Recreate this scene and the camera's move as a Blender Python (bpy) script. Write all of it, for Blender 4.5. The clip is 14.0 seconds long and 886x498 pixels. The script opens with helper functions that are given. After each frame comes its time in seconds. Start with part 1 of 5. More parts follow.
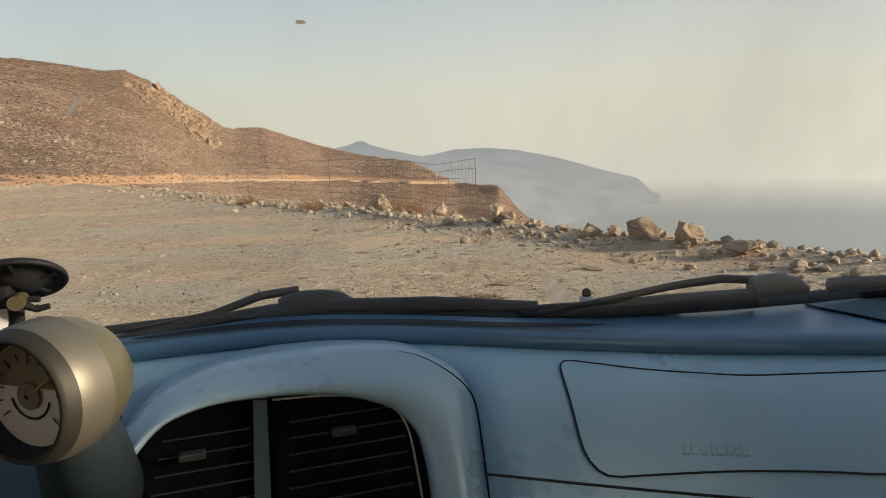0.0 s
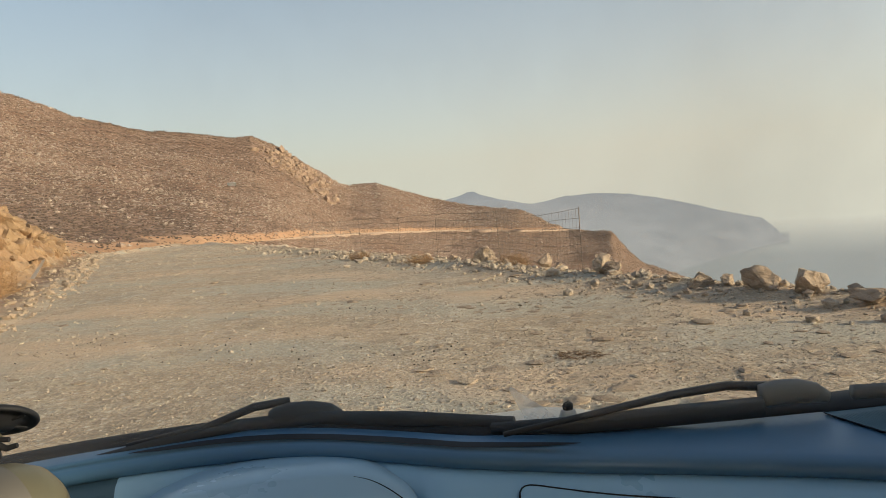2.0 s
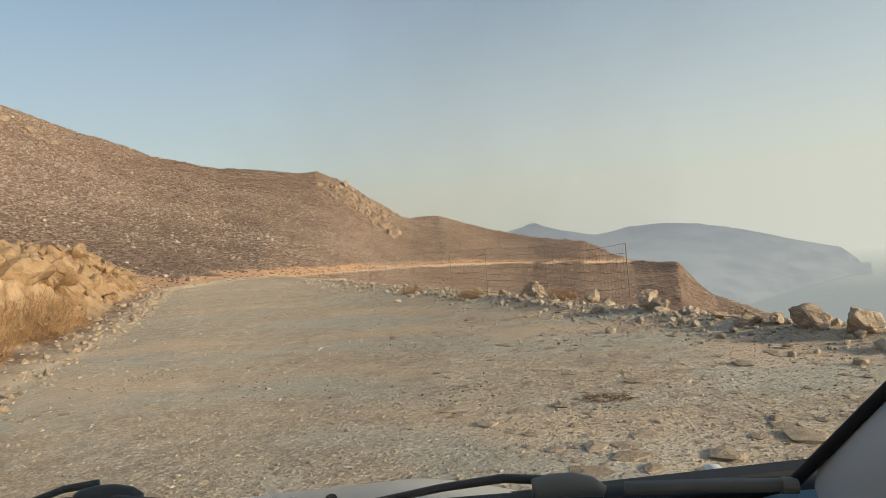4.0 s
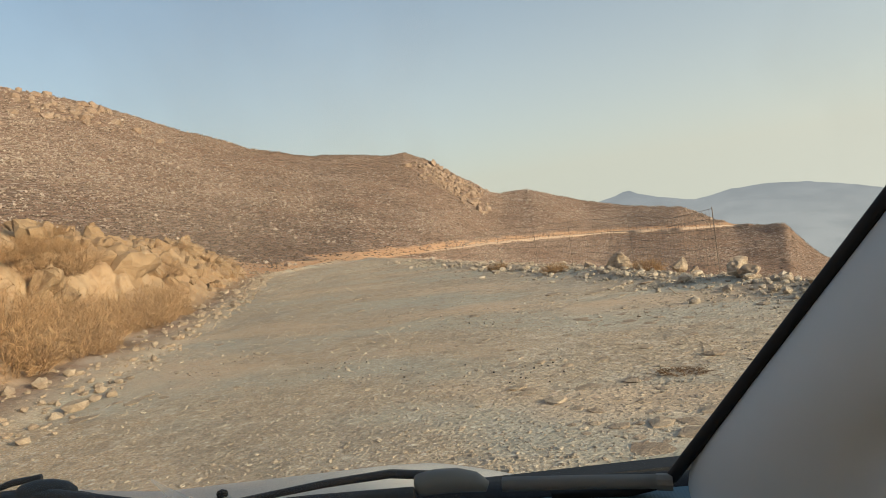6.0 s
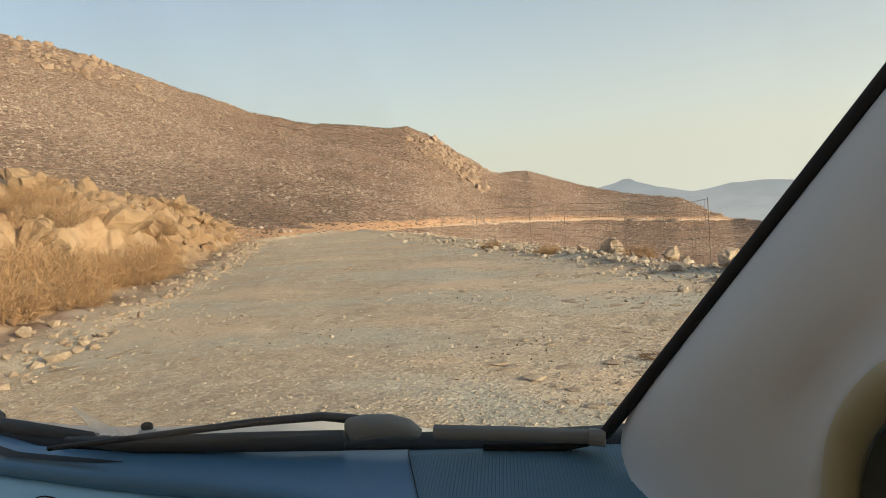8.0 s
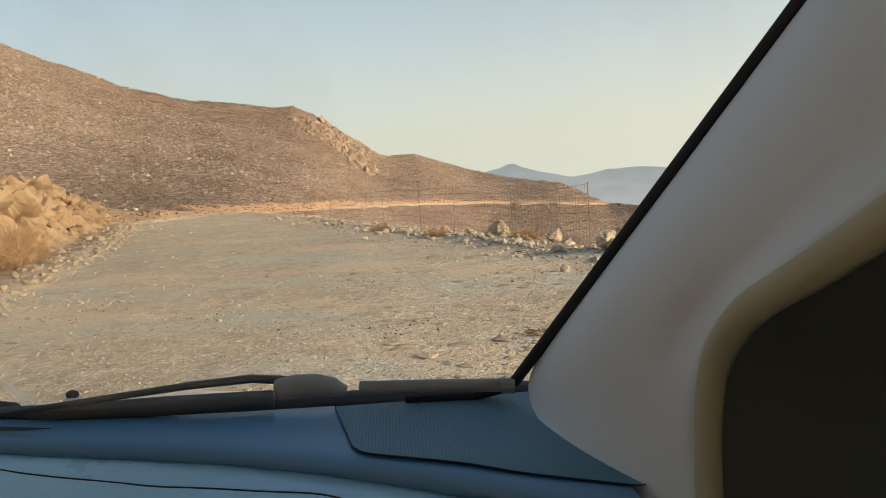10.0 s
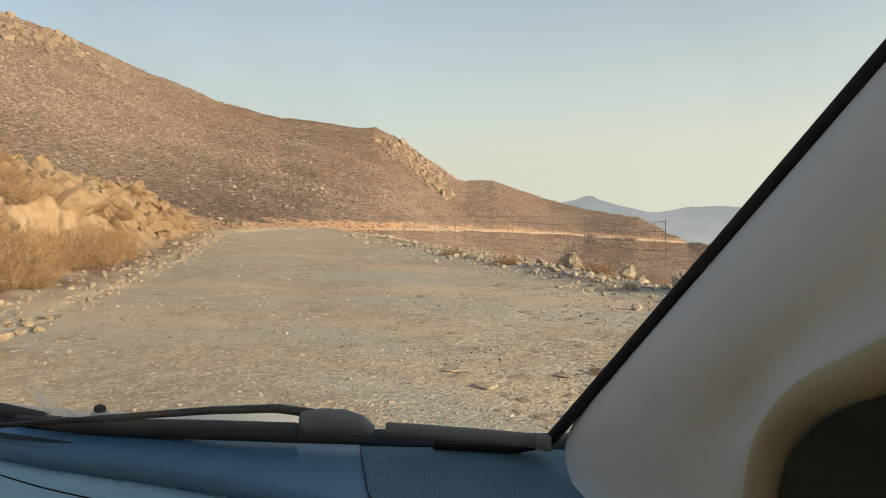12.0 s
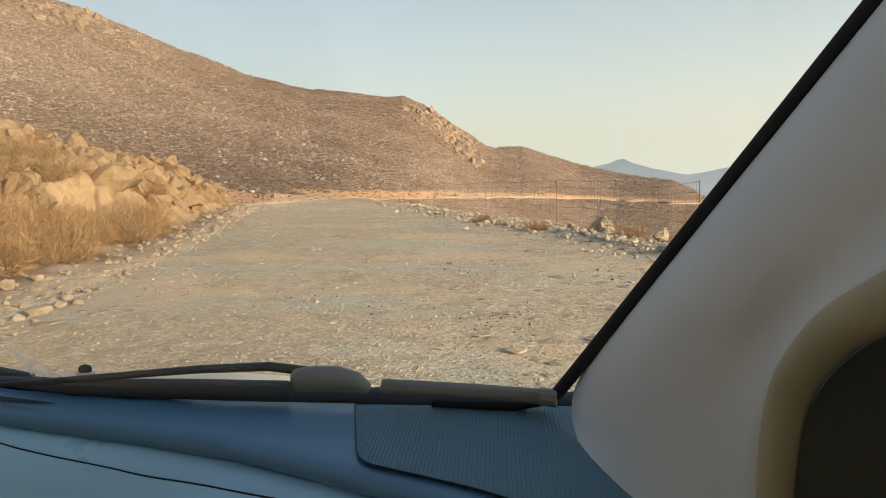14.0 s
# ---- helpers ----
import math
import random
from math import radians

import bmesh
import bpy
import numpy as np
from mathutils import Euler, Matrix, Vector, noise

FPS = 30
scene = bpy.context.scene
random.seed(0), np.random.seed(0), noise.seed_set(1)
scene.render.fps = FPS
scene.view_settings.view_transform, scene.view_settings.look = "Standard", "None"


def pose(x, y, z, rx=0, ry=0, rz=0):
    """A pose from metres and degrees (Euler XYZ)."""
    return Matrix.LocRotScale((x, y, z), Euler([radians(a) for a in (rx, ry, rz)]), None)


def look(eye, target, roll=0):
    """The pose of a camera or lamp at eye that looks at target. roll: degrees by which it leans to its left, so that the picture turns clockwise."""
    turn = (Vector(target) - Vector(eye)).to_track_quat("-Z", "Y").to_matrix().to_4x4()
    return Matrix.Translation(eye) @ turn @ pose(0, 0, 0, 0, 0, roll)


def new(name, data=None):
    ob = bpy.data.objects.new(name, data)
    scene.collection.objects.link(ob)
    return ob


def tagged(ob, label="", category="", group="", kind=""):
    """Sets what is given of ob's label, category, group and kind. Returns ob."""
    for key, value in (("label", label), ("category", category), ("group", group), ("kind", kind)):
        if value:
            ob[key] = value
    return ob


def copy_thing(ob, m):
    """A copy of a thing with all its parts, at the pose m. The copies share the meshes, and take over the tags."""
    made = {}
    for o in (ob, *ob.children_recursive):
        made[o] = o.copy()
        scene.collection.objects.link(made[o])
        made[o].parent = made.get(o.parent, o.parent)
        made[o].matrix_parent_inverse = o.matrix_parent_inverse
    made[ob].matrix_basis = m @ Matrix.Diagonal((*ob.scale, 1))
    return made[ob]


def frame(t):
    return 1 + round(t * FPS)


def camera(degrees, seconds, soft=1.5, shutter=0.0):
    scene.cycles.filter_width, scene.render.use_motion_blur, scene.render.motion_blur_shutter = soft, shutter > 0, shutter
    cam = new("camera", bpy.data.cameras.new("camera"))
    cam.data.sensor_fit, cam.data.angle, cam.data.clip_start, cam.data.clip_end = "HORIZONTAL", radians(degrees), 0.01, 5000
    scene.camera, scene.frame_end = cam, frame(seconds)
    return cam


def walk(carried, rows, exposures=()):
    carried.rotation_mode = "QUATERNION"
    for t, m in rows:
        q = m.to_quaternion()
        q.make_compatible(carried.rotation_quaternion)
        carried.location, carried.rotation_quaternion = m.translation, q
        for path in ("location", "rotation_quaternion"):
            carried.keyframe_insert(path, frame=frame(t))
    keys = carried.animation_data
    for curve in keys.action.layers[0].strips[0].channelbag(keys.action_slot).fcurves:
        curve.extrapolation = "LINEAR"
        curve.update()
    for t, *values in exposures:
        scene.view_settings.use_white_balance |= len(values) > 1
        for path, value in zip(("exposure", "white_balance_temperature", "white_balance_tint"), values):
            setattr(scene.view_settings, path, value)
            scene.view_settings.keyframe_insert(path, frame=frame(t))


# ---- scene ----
cam = camera(66.2, 14.0, soft=0.85)
# seconds, place, yaw, pitch, roll
PATH = [
    (0.0, -0.1307, -0.0007, 1.2282, 0.944, -9.241, 2.352),
    (0.5, -0.1388, -0.0153, 1.2245, 8.827, -6.280, 1.470),
    (0.7, -0.1350, -0.0400, 1.2290, 13.340, -5.950, 1.900),
    (1.0, -0.1215, 0.0153, 1.2186, 10.657, -6.542, 3.835),
    (1.5, -0.0959, 0.0406, 1.2397, 10.080, -6.761, 3.793),
    (2.0, 0.0152, 0.0031, 1.2904, 10.137, -4.568, 4.793),
    (2.5, 0.0820, 0.0169, 1.3002, 12.401, -4.005, 3.555),
    (3.0, 0.1654, 0.0212, 1.3156, 13.471, -1.645, 3.790),
    (5.5, 0.5323, 0.0792, 1.3475, 21.054, -1.857, 7.769),
    (6.0, 0.5833, 0.1073, 1.3386, 23.063, -2.524, 8.449),
    (6.5, 0.6576, 0.1485, 1.3397, 20.723, -3.797, 9.398),
    (7.0, 0.6344, 0.1602, 1.3089, 25.009, -4.275, 6.127),
    (9.5, 0.6118, 0.1002, 1.2843, 15.669, -5.724, 3.560),
    (10.0, 0.6054, 0.0788, 1.2831, 13.551, -6.671, 4.239),
    (10.5, 0.6075, 0.1073, 1.2816, 12.534, -6.738, 3.998),
    (11.0, 0.6017, 0.1410, 1.2531, 13.011, -9.914, 2.868),
    (11.5, 0.6139, 0.1371, 1.3055, 16.180, -5.314, 2.606),
    (12.0, 0.6259, 0.1309, 1.2909, 19.930, -4.229, 0.915),
    (12.5, 0.6044, 0.1457, 1.2980, 21.832, -4.810, 2.191),
    (13.0, 0.6488, 0.1451, 1.2955, 22.113, -3.442, 2.502),
    (13.5, 0.6601, 0.1706, 1.2979, 22.046, -4.730, 1.886),
    (14.0, 0.6419, 0.1942, 1.2608, 22.450, -6.841, 2.423),
]
EXPOSURES = [(0.0, 0.70, 6430, 8), (1.5, 0.71, 6430, 7), (3.0, 0.57, 6080, 5), (5.5, 0.66, 6100, 4), (6.0, 0.67, 6150, 4), (7.0, 0.84, 6320, 4), (9.5, 0.82, 6330, 5), (10.5, 0.90, 6330, 5), (11.0, 0.95, 6340, 5), (11.5, 0.76, 6330, 5), (12.5, 0.87, 6370, 5), (13.0, 0.80, 6350, 4), (14.0, 0.93, 6370, 4)]
walk(cam, [(t, pose(x, y, z, 90 + p, r, a)) for t, x, y, z, a, p, r in PATH], EXPOSURES)

# ---- daylight: hazy low sun over the sea ----
SUN_AZ, SUN_EL = 101.0, 15.0            # degrees clockwise from +y, above the horizon
world = bpy.data.worlds.new("sky")
scene.world = world
world.use_nodes = True
wn = world.node_tree.nodes
sky = wn.new("ShaderNodeTexSky")
sky.sky_type, sky.sun_disc = "NISHITA", False
sky.sun_elevation, sky.sun_rotation = radians(SUN_EL), radians(SUN_AZ)
sky.altitude, sky.air_density, sky.dust_density, sky.ozone_density = 100, 1.0, 1.0, 1.0


def hazy_sky():
    """The clear sky seen through a layer of evening haze that thins upwards."""
    t, lk = world.node_tree, world.node_tree.links
    tc, sep, top = wn.new("ShaderNodeTexCoord"), wn.new("ShaderNodeSeparateXYZ"), wn.new("ShaderNodeMath")
    com, ramp, mixer = wn.new("ShaderNodeCombineXYZ"), wn.new("ShaderNodeValToRGB"), wn.new("ShaderNodeMix")
    lk.new(tc.outputs["Generated"], sep.inputs[0])
    top.operation, top.inputs[1].default_value = "MAXIMUM", 0.05
    lk.new(sep.outputs[2], top.inputs[0])
    for i, o in enumerate((sep.outputs[0], sep.outputs[1], top.outputs[0])):
        lk.new(o, com.inputs[i])
    lk.new(com.outputs[0], sky.inputs[0])
    e = ramp.color_ramp.elements
    e[0].position, e[0].color = 0.0, (0.82, 0.82, 0.82, 1)
    e[1].position, e[1].color = 0.42, (0.14, 0.14, 0.14, 1)
    lk.new(top.outputs[0], ramp.inputs[0])
    mixer.data_type = "RGBA"
    lk.new(ramp.outputs[0], mixer.inputs[0])
    lk.new(sky.outputs[0], mixer.inputs[6])
    # the haze is brighter on the sun's side
    dot, glow, tint = wn.new("ShaderNodeVectorMath"), wn.new("ShaderNodeMapRange"), wn.new("ShaderNodeVectorMath")
    dot.operation, tint.operation = "DOT_PRODUCT", "SCALE"
    dot.inputs[1].default_value = (math.sin(radians(SUN_AZ)), math.cos(radians(SUN_AZ)), 0)
    lk.new(tc.outputs["Generated"], dot.inputs[0])
    for i, v in enumerate((-1.0, 1.0, 0.74, 1.34)):
        glow.inputs[i + 1].default_value = v
    lk.new(dot.outputs["Value"], glow.inputs[0])
    tint.inputs[0].default_value = HAZE
    lk.new(glow.outputs[0], tint.inputs["Scale"])
    lk.new(tint.outputs[0], mixer.inputs[7])
    lk.new(mixer.outputs[2], wn["Background"].inputs[0])


HAZE = (4.74, 4.29, 3.76)
wn["Background"].inputs[1].default_value = 0.10
hazy_sky()
sun = new("sun", bpy.data.lights.new("sun", "SUN"))
sun.data.energy, sun.data.angle, sun.data.color = 3.6, radians(8), (1.0, 0.80, 0.575)
sx, sy = math.sin(radians(SUN_AZ)), math.cos(radians(SUN_AZ))
sun.matrix_world = look((sx * 50, sy * 50, 50 * math.tan(radians(SUN_EL))), (0, 0, 0))


# ---- material helpers ----
class Nodes:
    """Short ways to wire a procedural material."""

    def __init__(self, name, rough=0.8, metal=0.0, spec=0.5):
        self.m = bpy.data.materials.new(name)
        self.m.use_nodes = True
        self.t = self.m.node_tree
        self.b = self.t.nodes["Principled BSDF"]
        self.b.inputs["Roughness"].default_value = rough
        self.b.inputs["Metallic"].default_value = metal
        self.b.inputs["Specular IOR Level"].default_value = spec
        self.pos = None

    def link(self, a, b):
        self.t.links.new(a, b)

    def coords(self):
        if not self.pos:
            self.pos = self.t.nodes.new("ShaderNodeTexCoord").outputs["Object"]
        return self.pos

    def noise(self, scale, detail=4.0, rough=0.6, stretch=None):
        n = self.t.nodes.new("ShaderNodeTexNoise")
        n.inputs["Scale"].default_value, n.inputs["Detail"].default_value, n.inputs["Roughness"].default_value = scale, detail, rough
        src = self.coords()
        if stretch:
            mp = self.t.nodes.new("ShaderNodeMapping")
            mp.inputs["Scale"].default_value = stretch
            self.link(src, mp.inputs[0])
            src = mp.outputs[0]
        self.link(src, n.inputs["Vector"])
        return n.outputs[0]

    def cells(self, scale, stretch=None):
        n = self.t.nodes.new("ShaderNodeTexVoronoi")
        n.inputs["Scale"].default_value = scale
        src = self.coords()
        if stretch:
            mp = self.t.nodes.new("ShaderNodeMapping")
            mp.inputs["Scale"].default_value = stretch
            self.link(src, mp.inputs[0])
            src = mp.outputs[0]
        self.link(src, n.inputs["Vector"])
        return n

    def ramp(self, fac, stops):
        n = self.t.nodes.new("ShaderNodeValToRGB")
        e = n.color_ramp.elements
        while len(e) < len(stops):
            e.new(0.5)
        for k, (p, c) in zip(e, stops):
            k.position = p
            k.color = (*c, 1) if isinstance(c, tuple) else (c, c, c, 1)
        self.link(fac, n.inputs[0])
        return n.outputs[0]

    def mix(self, fac, a, b, blend="MIX"):
        n = self.t.nodes.new("ShaderNodeMix")
        n.data_type, n.blend_type = "RGBA", blend
        for k, v in ((0, fac), (6, a), (7, b)):
            if isinstance(v, (int, float)):
                n.inputs[k].default_value = (v, v, v, 1) if k else v
            elif isinstance(v, tuple):
                n.inputs[k].default_value = (*v, 1)
            else:
                self.link(v, n.inputs[k])
        return n.outputs[2]

    def attr(self, name):
        n = self.t.nodes.new("ShaderNodeAttribute")
        n.attribute_name = name
        return n.outputs["Fac"]

    def rand(self, island=False):
        if island:
            return self.t.nodes.new("ShaderNodeNewGeometry").outputs["Random Per Island"]
        return self.t.nodes.new("ShaderNodeObjectInfo").outputs["Random"]

    def color(self, c):
        if isinstance(c, tuple):
            self.b.inputs["Base Color"].default_value = (*c, 1)
        else:
            self.link(c, self.b.inputs["Base Color"])
        return self

    def rough(self, v):
        self.link(v, self.b.inputs["Roughness"])
        return self

    def bump(self, h, strength=0.3, dist=0.02):
        n = self.t.nodes.new("ShaderNodeBump")
        n.inputs["Strength"].default_value, n.inputs["Distance"].default_value = strength, dist
        self.link(h, n.inputs["Height"])
        self.link(n.outputs[0], self.b.inputs["Normal"])
        return self


def plastic(name, col, rough=0.5, grain=900.0, bump=0.15, worn=1.25, spec=0.5):
    k = Nodes(name, rough)
    k.color(k.mix(k.noise(6, 3), tuple(c * 0.92 for c in col), tuple(c * max(worn, 1.04) for c in col)))
    k.rough(k.ramp(k.noise(9, 4), [(0.3, rough - 0.02), (0.7, rough + 0.05)]))
    k.bump(k.noise(grain, 2), bump, 0.0006)
    k.b.inputs["Specular IOR Level"].default_value = spec
    return k.m


def ground_material():
    k = Nodes("ground_earth", 0.95, spec=0.2)
    big, mid, fine = k.noise(0.12, 4), k.noise(1.3, 5), k.noise(14, 5, 0.7)
    road = k.mix(k.ramp(mid, [(0.35, 0.0), (0.65, 1.0)]), (0.50, 0.39, 0.255), (0.61, 0.50, 0.35))
    road = k.mix(k.ramp(k.noise(0.45, 4, 0.6, (1.0, 0.4, 1.0)), [(0.48, 0.0), (0.60, 0.7)]), road, (0.43, 0.425, 0.365))
    road = k.mix(k.ramp(big, [(0.38, 0.1), (0.56, 0.9)]), road, (0.60, 0.415, 0.235))
    peb, grit, small = k.cells(12.0), k.cells(27.0), k.cells(58.0)
    stones = [(0.15, (0.19, 0.15, 0.108)), (0.42, (0.41, 0.335, 0.245)), (0.66, (0.55, 0.465, 0.345)), (0.85, (0.77, 0.69, 0.56))]
    road = k.mix(0.45, road, k.ramp(small.outputs["Color"], stones))
    bed = k.ramp(k.noise(1.7, 4, 0.6), [(0.34, 0.25), (0.58, 0.8)])
    road = k.mix(k.mix(k.ramp(grit.outputs["Distance"], [(0.30, 0.85), (0.52, 0.0)]), 0.0, bed), road, k.ramp(grit.outputs["Color"], stones))
    loose = k.ramp(peb.outputs["Color"], [(0.62, 0.0), (0.72, 1.0)])
    road = k.mix(k.mix(k.ramp(peb.outputs["Distance"], [(0.22, 0.8), (0.40, 0.0)]), 0.0, loose), road, k.ramp(peb.outputs["Color"], stones))
    road = k.mix(k.ramp(k.noise(3.2, 5, 0.7), [(0.40, 0.5), (0.52, 0.0)]), road, (0.29, 0.24, 0.175))
    road = k.mix(k.ramp(k.noise(2.3, 6, 0.75), [(0.54, 0.0), (0.66, 0.55)]), road, (0.72, 0.63, 0.49))
    road = k.mix(k.ramp(fine, [(0.36, 0.55), (0.50, 0.0)]), road, (0.25, 0.205, 0.155))
    packed = k.ramp(k.noise(0.42, 3, 0.55, (0.45, 1.0, 1.0)), [(0.47, 0.0), (0.56, 0.42)])
    road = k.mix(packed, road, (0.47, 0.475, 0.395))
    sandy = k.ramp(k.noise(0.33, 4, 0.6, (0.6, 1.1, 1.4)), [(0.50, 0.0), (0.60, 0.48)])
    road = k.mix(sandy, road, (0.70, 0.51, 0.335))
    up = (1.0, 1.0, 9.0)
    soil = k.mix(k.ramp(k.noise(0.05, 5, 0.6, up), [(0.35, 0.0), (0.65, 1.0)]), (0.255, 0.155, 0.103), (0.315, 0.218, 0.155))
    shrub = k.ramp(k.noise(0.7, 5, 0.7, up), [(0.46, 0.0), (0.56, 1.0)])
    slope = k.mix(shrub, soil, (0.14, 0.094, 0.066))
    rocks = k.cells(0.55, up)
    rockmask = k.mix(k.ramp(rocks.outputs["Distance"], [(0.18, 1.0), (0.36, 0.0)]), 0.0, k.ramp(k.noise(0.03, 5, 0.65, up), [(0.40, 0.0), (0.56, 1.0)]))
    slope = k.mix(rockmask, slope, (0.47, 0.39, 0.31))
    bank = k.mix(k.ramp(k.noise(1.1, 5, 0.65), [(0.35, 0.0), (0.65, 1.0)]), (0.36, 0.225, 0.12), (0.47, 0.335, 0.20))
    bank = k.mix(k.ramp(k.noise(4.0, 4, 0.7), [(0.3, 0.6), (0.5, 0.0)]), bank, (0.2, 0.12, 0.07))
    col = k.mix(k.attr("bank"), slope, bank)
    cut = k.mix(k.ramp(k.noise(0.6, 5), [(0.35, 0.0), (0.65, 1.0)]), (0.46, 0.26, 0.14), (0.56, 0.355, 0.205))
    col = k.mix(k.attr("cut"), col, cut)
    k.color(k.mix(k.attr("road"), col, road))
    lumps = k.mix(0.5, k.ramp(peb.outputs["Distance"], [(0.1, 1.0), (0.5, 0.0)]), k.ramp(grit.outputs["Distance"], [(0.1, 1.0), (0.55, 0.0)]))
    k.bump(k.mix(0.5, k.noise(26, 6, 0.75), lumps), 0.9, 0.024)
    return k.m


def stone_material(name, a, b, dark, scale=3.0, island=False):
    k = Nodes(name, 0.92, spec=0.25)
    base = k.mix(k.rand(island), a, b)
    base = k.mix(k.ramp(k.noise(scale, 6, 0.65), [(0.38, 0.75), (0.6, 0.0)]), base, dark)
    base = k.mix(k.ramp(k.noise(scale * 9, 4, 0.7), [(0.45, 0.0), (0.75, 0.5)]), base, tuple(min(1, c * 1.35) for c in a))
    k.color(base)
    k.bump(k.noise(scale * 5, 8, 0.7), 0.6, 0.05)
    return k.m


M_GROUND = ground_material()
M_BOULDER = stone_material("limestone", (0.50, 0.40, 0.29), (0.42, 0.32, 0.225), (0.24, 0.17, 0.11))
M_BANKROCK = stone_material("bank_rock", (0.36, 0.250, 0.142), (0.31, 0.195, 0.104), (0.19, 0.115, 0.063), 2.0)
M_GRAVEL = stone_material("gravel_stone", (0.60, 0.51, 0.39), (0.34, 0.275, 0.20), (0.30, 0.235, 0.17), 8.0, True)
M_HILLROCK = stone_material("hill_rock", (0.53, 0.44, 0.35), (0.36, 0.275, 0.205), (0.27, 0.195, 0.14), 0.8, True)
# same plastic as the face; the darker colour stands in for the lip's shade
M_DASHSHADE = plastic("shaded_dash_plastic", (0.085, 0.195, 0.32), 0.34, worn=1.0, spec=0.7)
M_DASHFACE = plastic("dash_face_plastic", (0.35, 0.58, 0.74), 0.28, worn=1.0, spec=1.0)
M_PANEL = plastic("airbag_panel_plastic", (0.35, 0.58, 0.74), 0.29, worn=1.0, spec=1.0)
M_GRILLE = plastic("grille_plastic", (0.035, 0.055, 0.068), 0.55, 500, 0.5)
M_BLACK = plastic("black_plastic", (0.014, 0.015, 0.017), 0.6, spec=0.35)
M_RUBBER = plastic("black_rubber", (0.016, 0.017, 0.019), 0.75, spec=0.3)
M_TEAL = plastic("dark_teal_plastic", (0.050, 0.095, 0.125), 0.45)
# dark colour stands in for the shade under the gauge
M_FOOT = plastic("foot_shade_plastic", (0.020, 0.032, 0.040), 0.6, spec=0.3)
M_VENT = plastic("vent_black", (0.003, 0.0034, 0.004), 0.7, spec=0.08)
M_WIPER = plastic("dusty_wiper_plastic", (0.034, 0.036, 0.037), 0.6, 500, 0.3, 1.5)
M_DUSTY = plastic("dust_covered_plastic", (0.19, 0.185, 0.165), 0.7, 500, 0.3, 1.4)
M_TRIM = plastic("grey_pillar_trim", (0.55, 0.595, 0.60), 0.7, 700, 0.1, 1.02)
M_CLIFF = stone_material("cliff_rock", (0.37, 0.275, 0.195), (0.30, 0.21, 0.145), (0.20, 0.135, 0.09), 0.6, True)
# unseen lining and floor, lightened to bounce daylight onto the dash
M_LINING = plastic("light_bounce_lining", (0.72, 0.72, 0.70), 0.85, 300, 0.3, 1.02, 0.2)
M_CARPET = plastic("light_bounce_carpet", (0.16, 0.165, 0.17), 0.95, 200, 0.6, 1.2, 0.1)
M_EDGESTONE = stone_material("edge_stone", (0.47, 0.375, 0.265), (0.33, 0.255, 0.18), (0.26, 0.19, 0.13), 6.0, True)
M_DOOR = plastic("dark_door_trim", (0.046, 0.056, 0.050), 0.7, 300, 0.5, spec=0.4)
M_SILVER = plastic("silver_satin_plastic", (0.30, 0.29, 0.275), 0.34, 1200, 0.05, 1.08)
M_POD = plastic("bronze_grey_satin", (0.195, 0.182, 0.148), 0.46, 1200, 0.05, 1.04)
M_PODRIM = plastic("dark_olive_rim", (0.026, 0.025, 0.020), 0.55, 1200, 0.05, 1.04)
M_PODBACK = plastic("olive_satin", (0.20, 0.18, 0.105), 0.36, 1200, 0.05, 1.04)
for pod_paint in (M_POD, M_PODBACK):
    pod_paint.node_tree.nodes["Principled BSDF"].inputs["Metallic"].default_value = 0.55
M_SLAT = plastic("vent_slat_plastic", (0.034, 0.041, 0.046), 0.42, spec=0.5)
M_CONSOLE = plastic("console_plastic", (0.36, 0.54, 0.66), 0.28, worn=1.0, spec=1.0)
M_PAINT = plastic("cream_white_paint", (0.62, 0.60, 0.54), 0.3, 400, 0.03, 1.05)


# ---- mesh helpers ----
def shade(me, smooth):
    me.polygons.foreach_set("use_smooth", [smooth] * len(me.polygons))


def as_mesh(name, geo, material, smooth=False):
    me = bpy.data.meshes.new(name)
    if isinstance(geo, bmesh.types.BMesh):
        bmesh.ops.recalc_face_normals(geo, faces=geo.faces)
        geo.to_mesh(me)
        geo.free()
    else:
        me.from_pydata(geo[0], [], geo[1])
    me.materials.append(material)
    shade(me, smooth)
    return me


def part(name, geo, material, parent, label="", smooth=False):
    ob = new(name, as_mesh(name, geo, material, smooth))
    ob.parent = parent
    if label:
        tagged(ob, label)
    return ob


def empty(name, m, **tags):
    ob = new(name)
    ob.empty_display_size = 0.1
    ob.matrix_world = m
    return tagged(ob, **tags)


def add_box(bm, lo, hi, bevel=0.0):
    made = bmesh.ops.create_cube(bm, size=1)["verts"]
    for v in made:
        v.co = Vector([lo[i] + (v.co[i] + 0.5) * (hi[i] - lo[i]) for i in range(3)])
    if bevel:
        edges = list({e for v in made for e in v.link_edges})
        bmesh.ops.bevel(bm, geom=edges, offset=bevel, segments=2, affect="EDGES", profile=0.6)
    return bm


def boxed(lo, hi, bevel=0.0):
    return add_box(bmesh.new(), lo, hi, bevel)


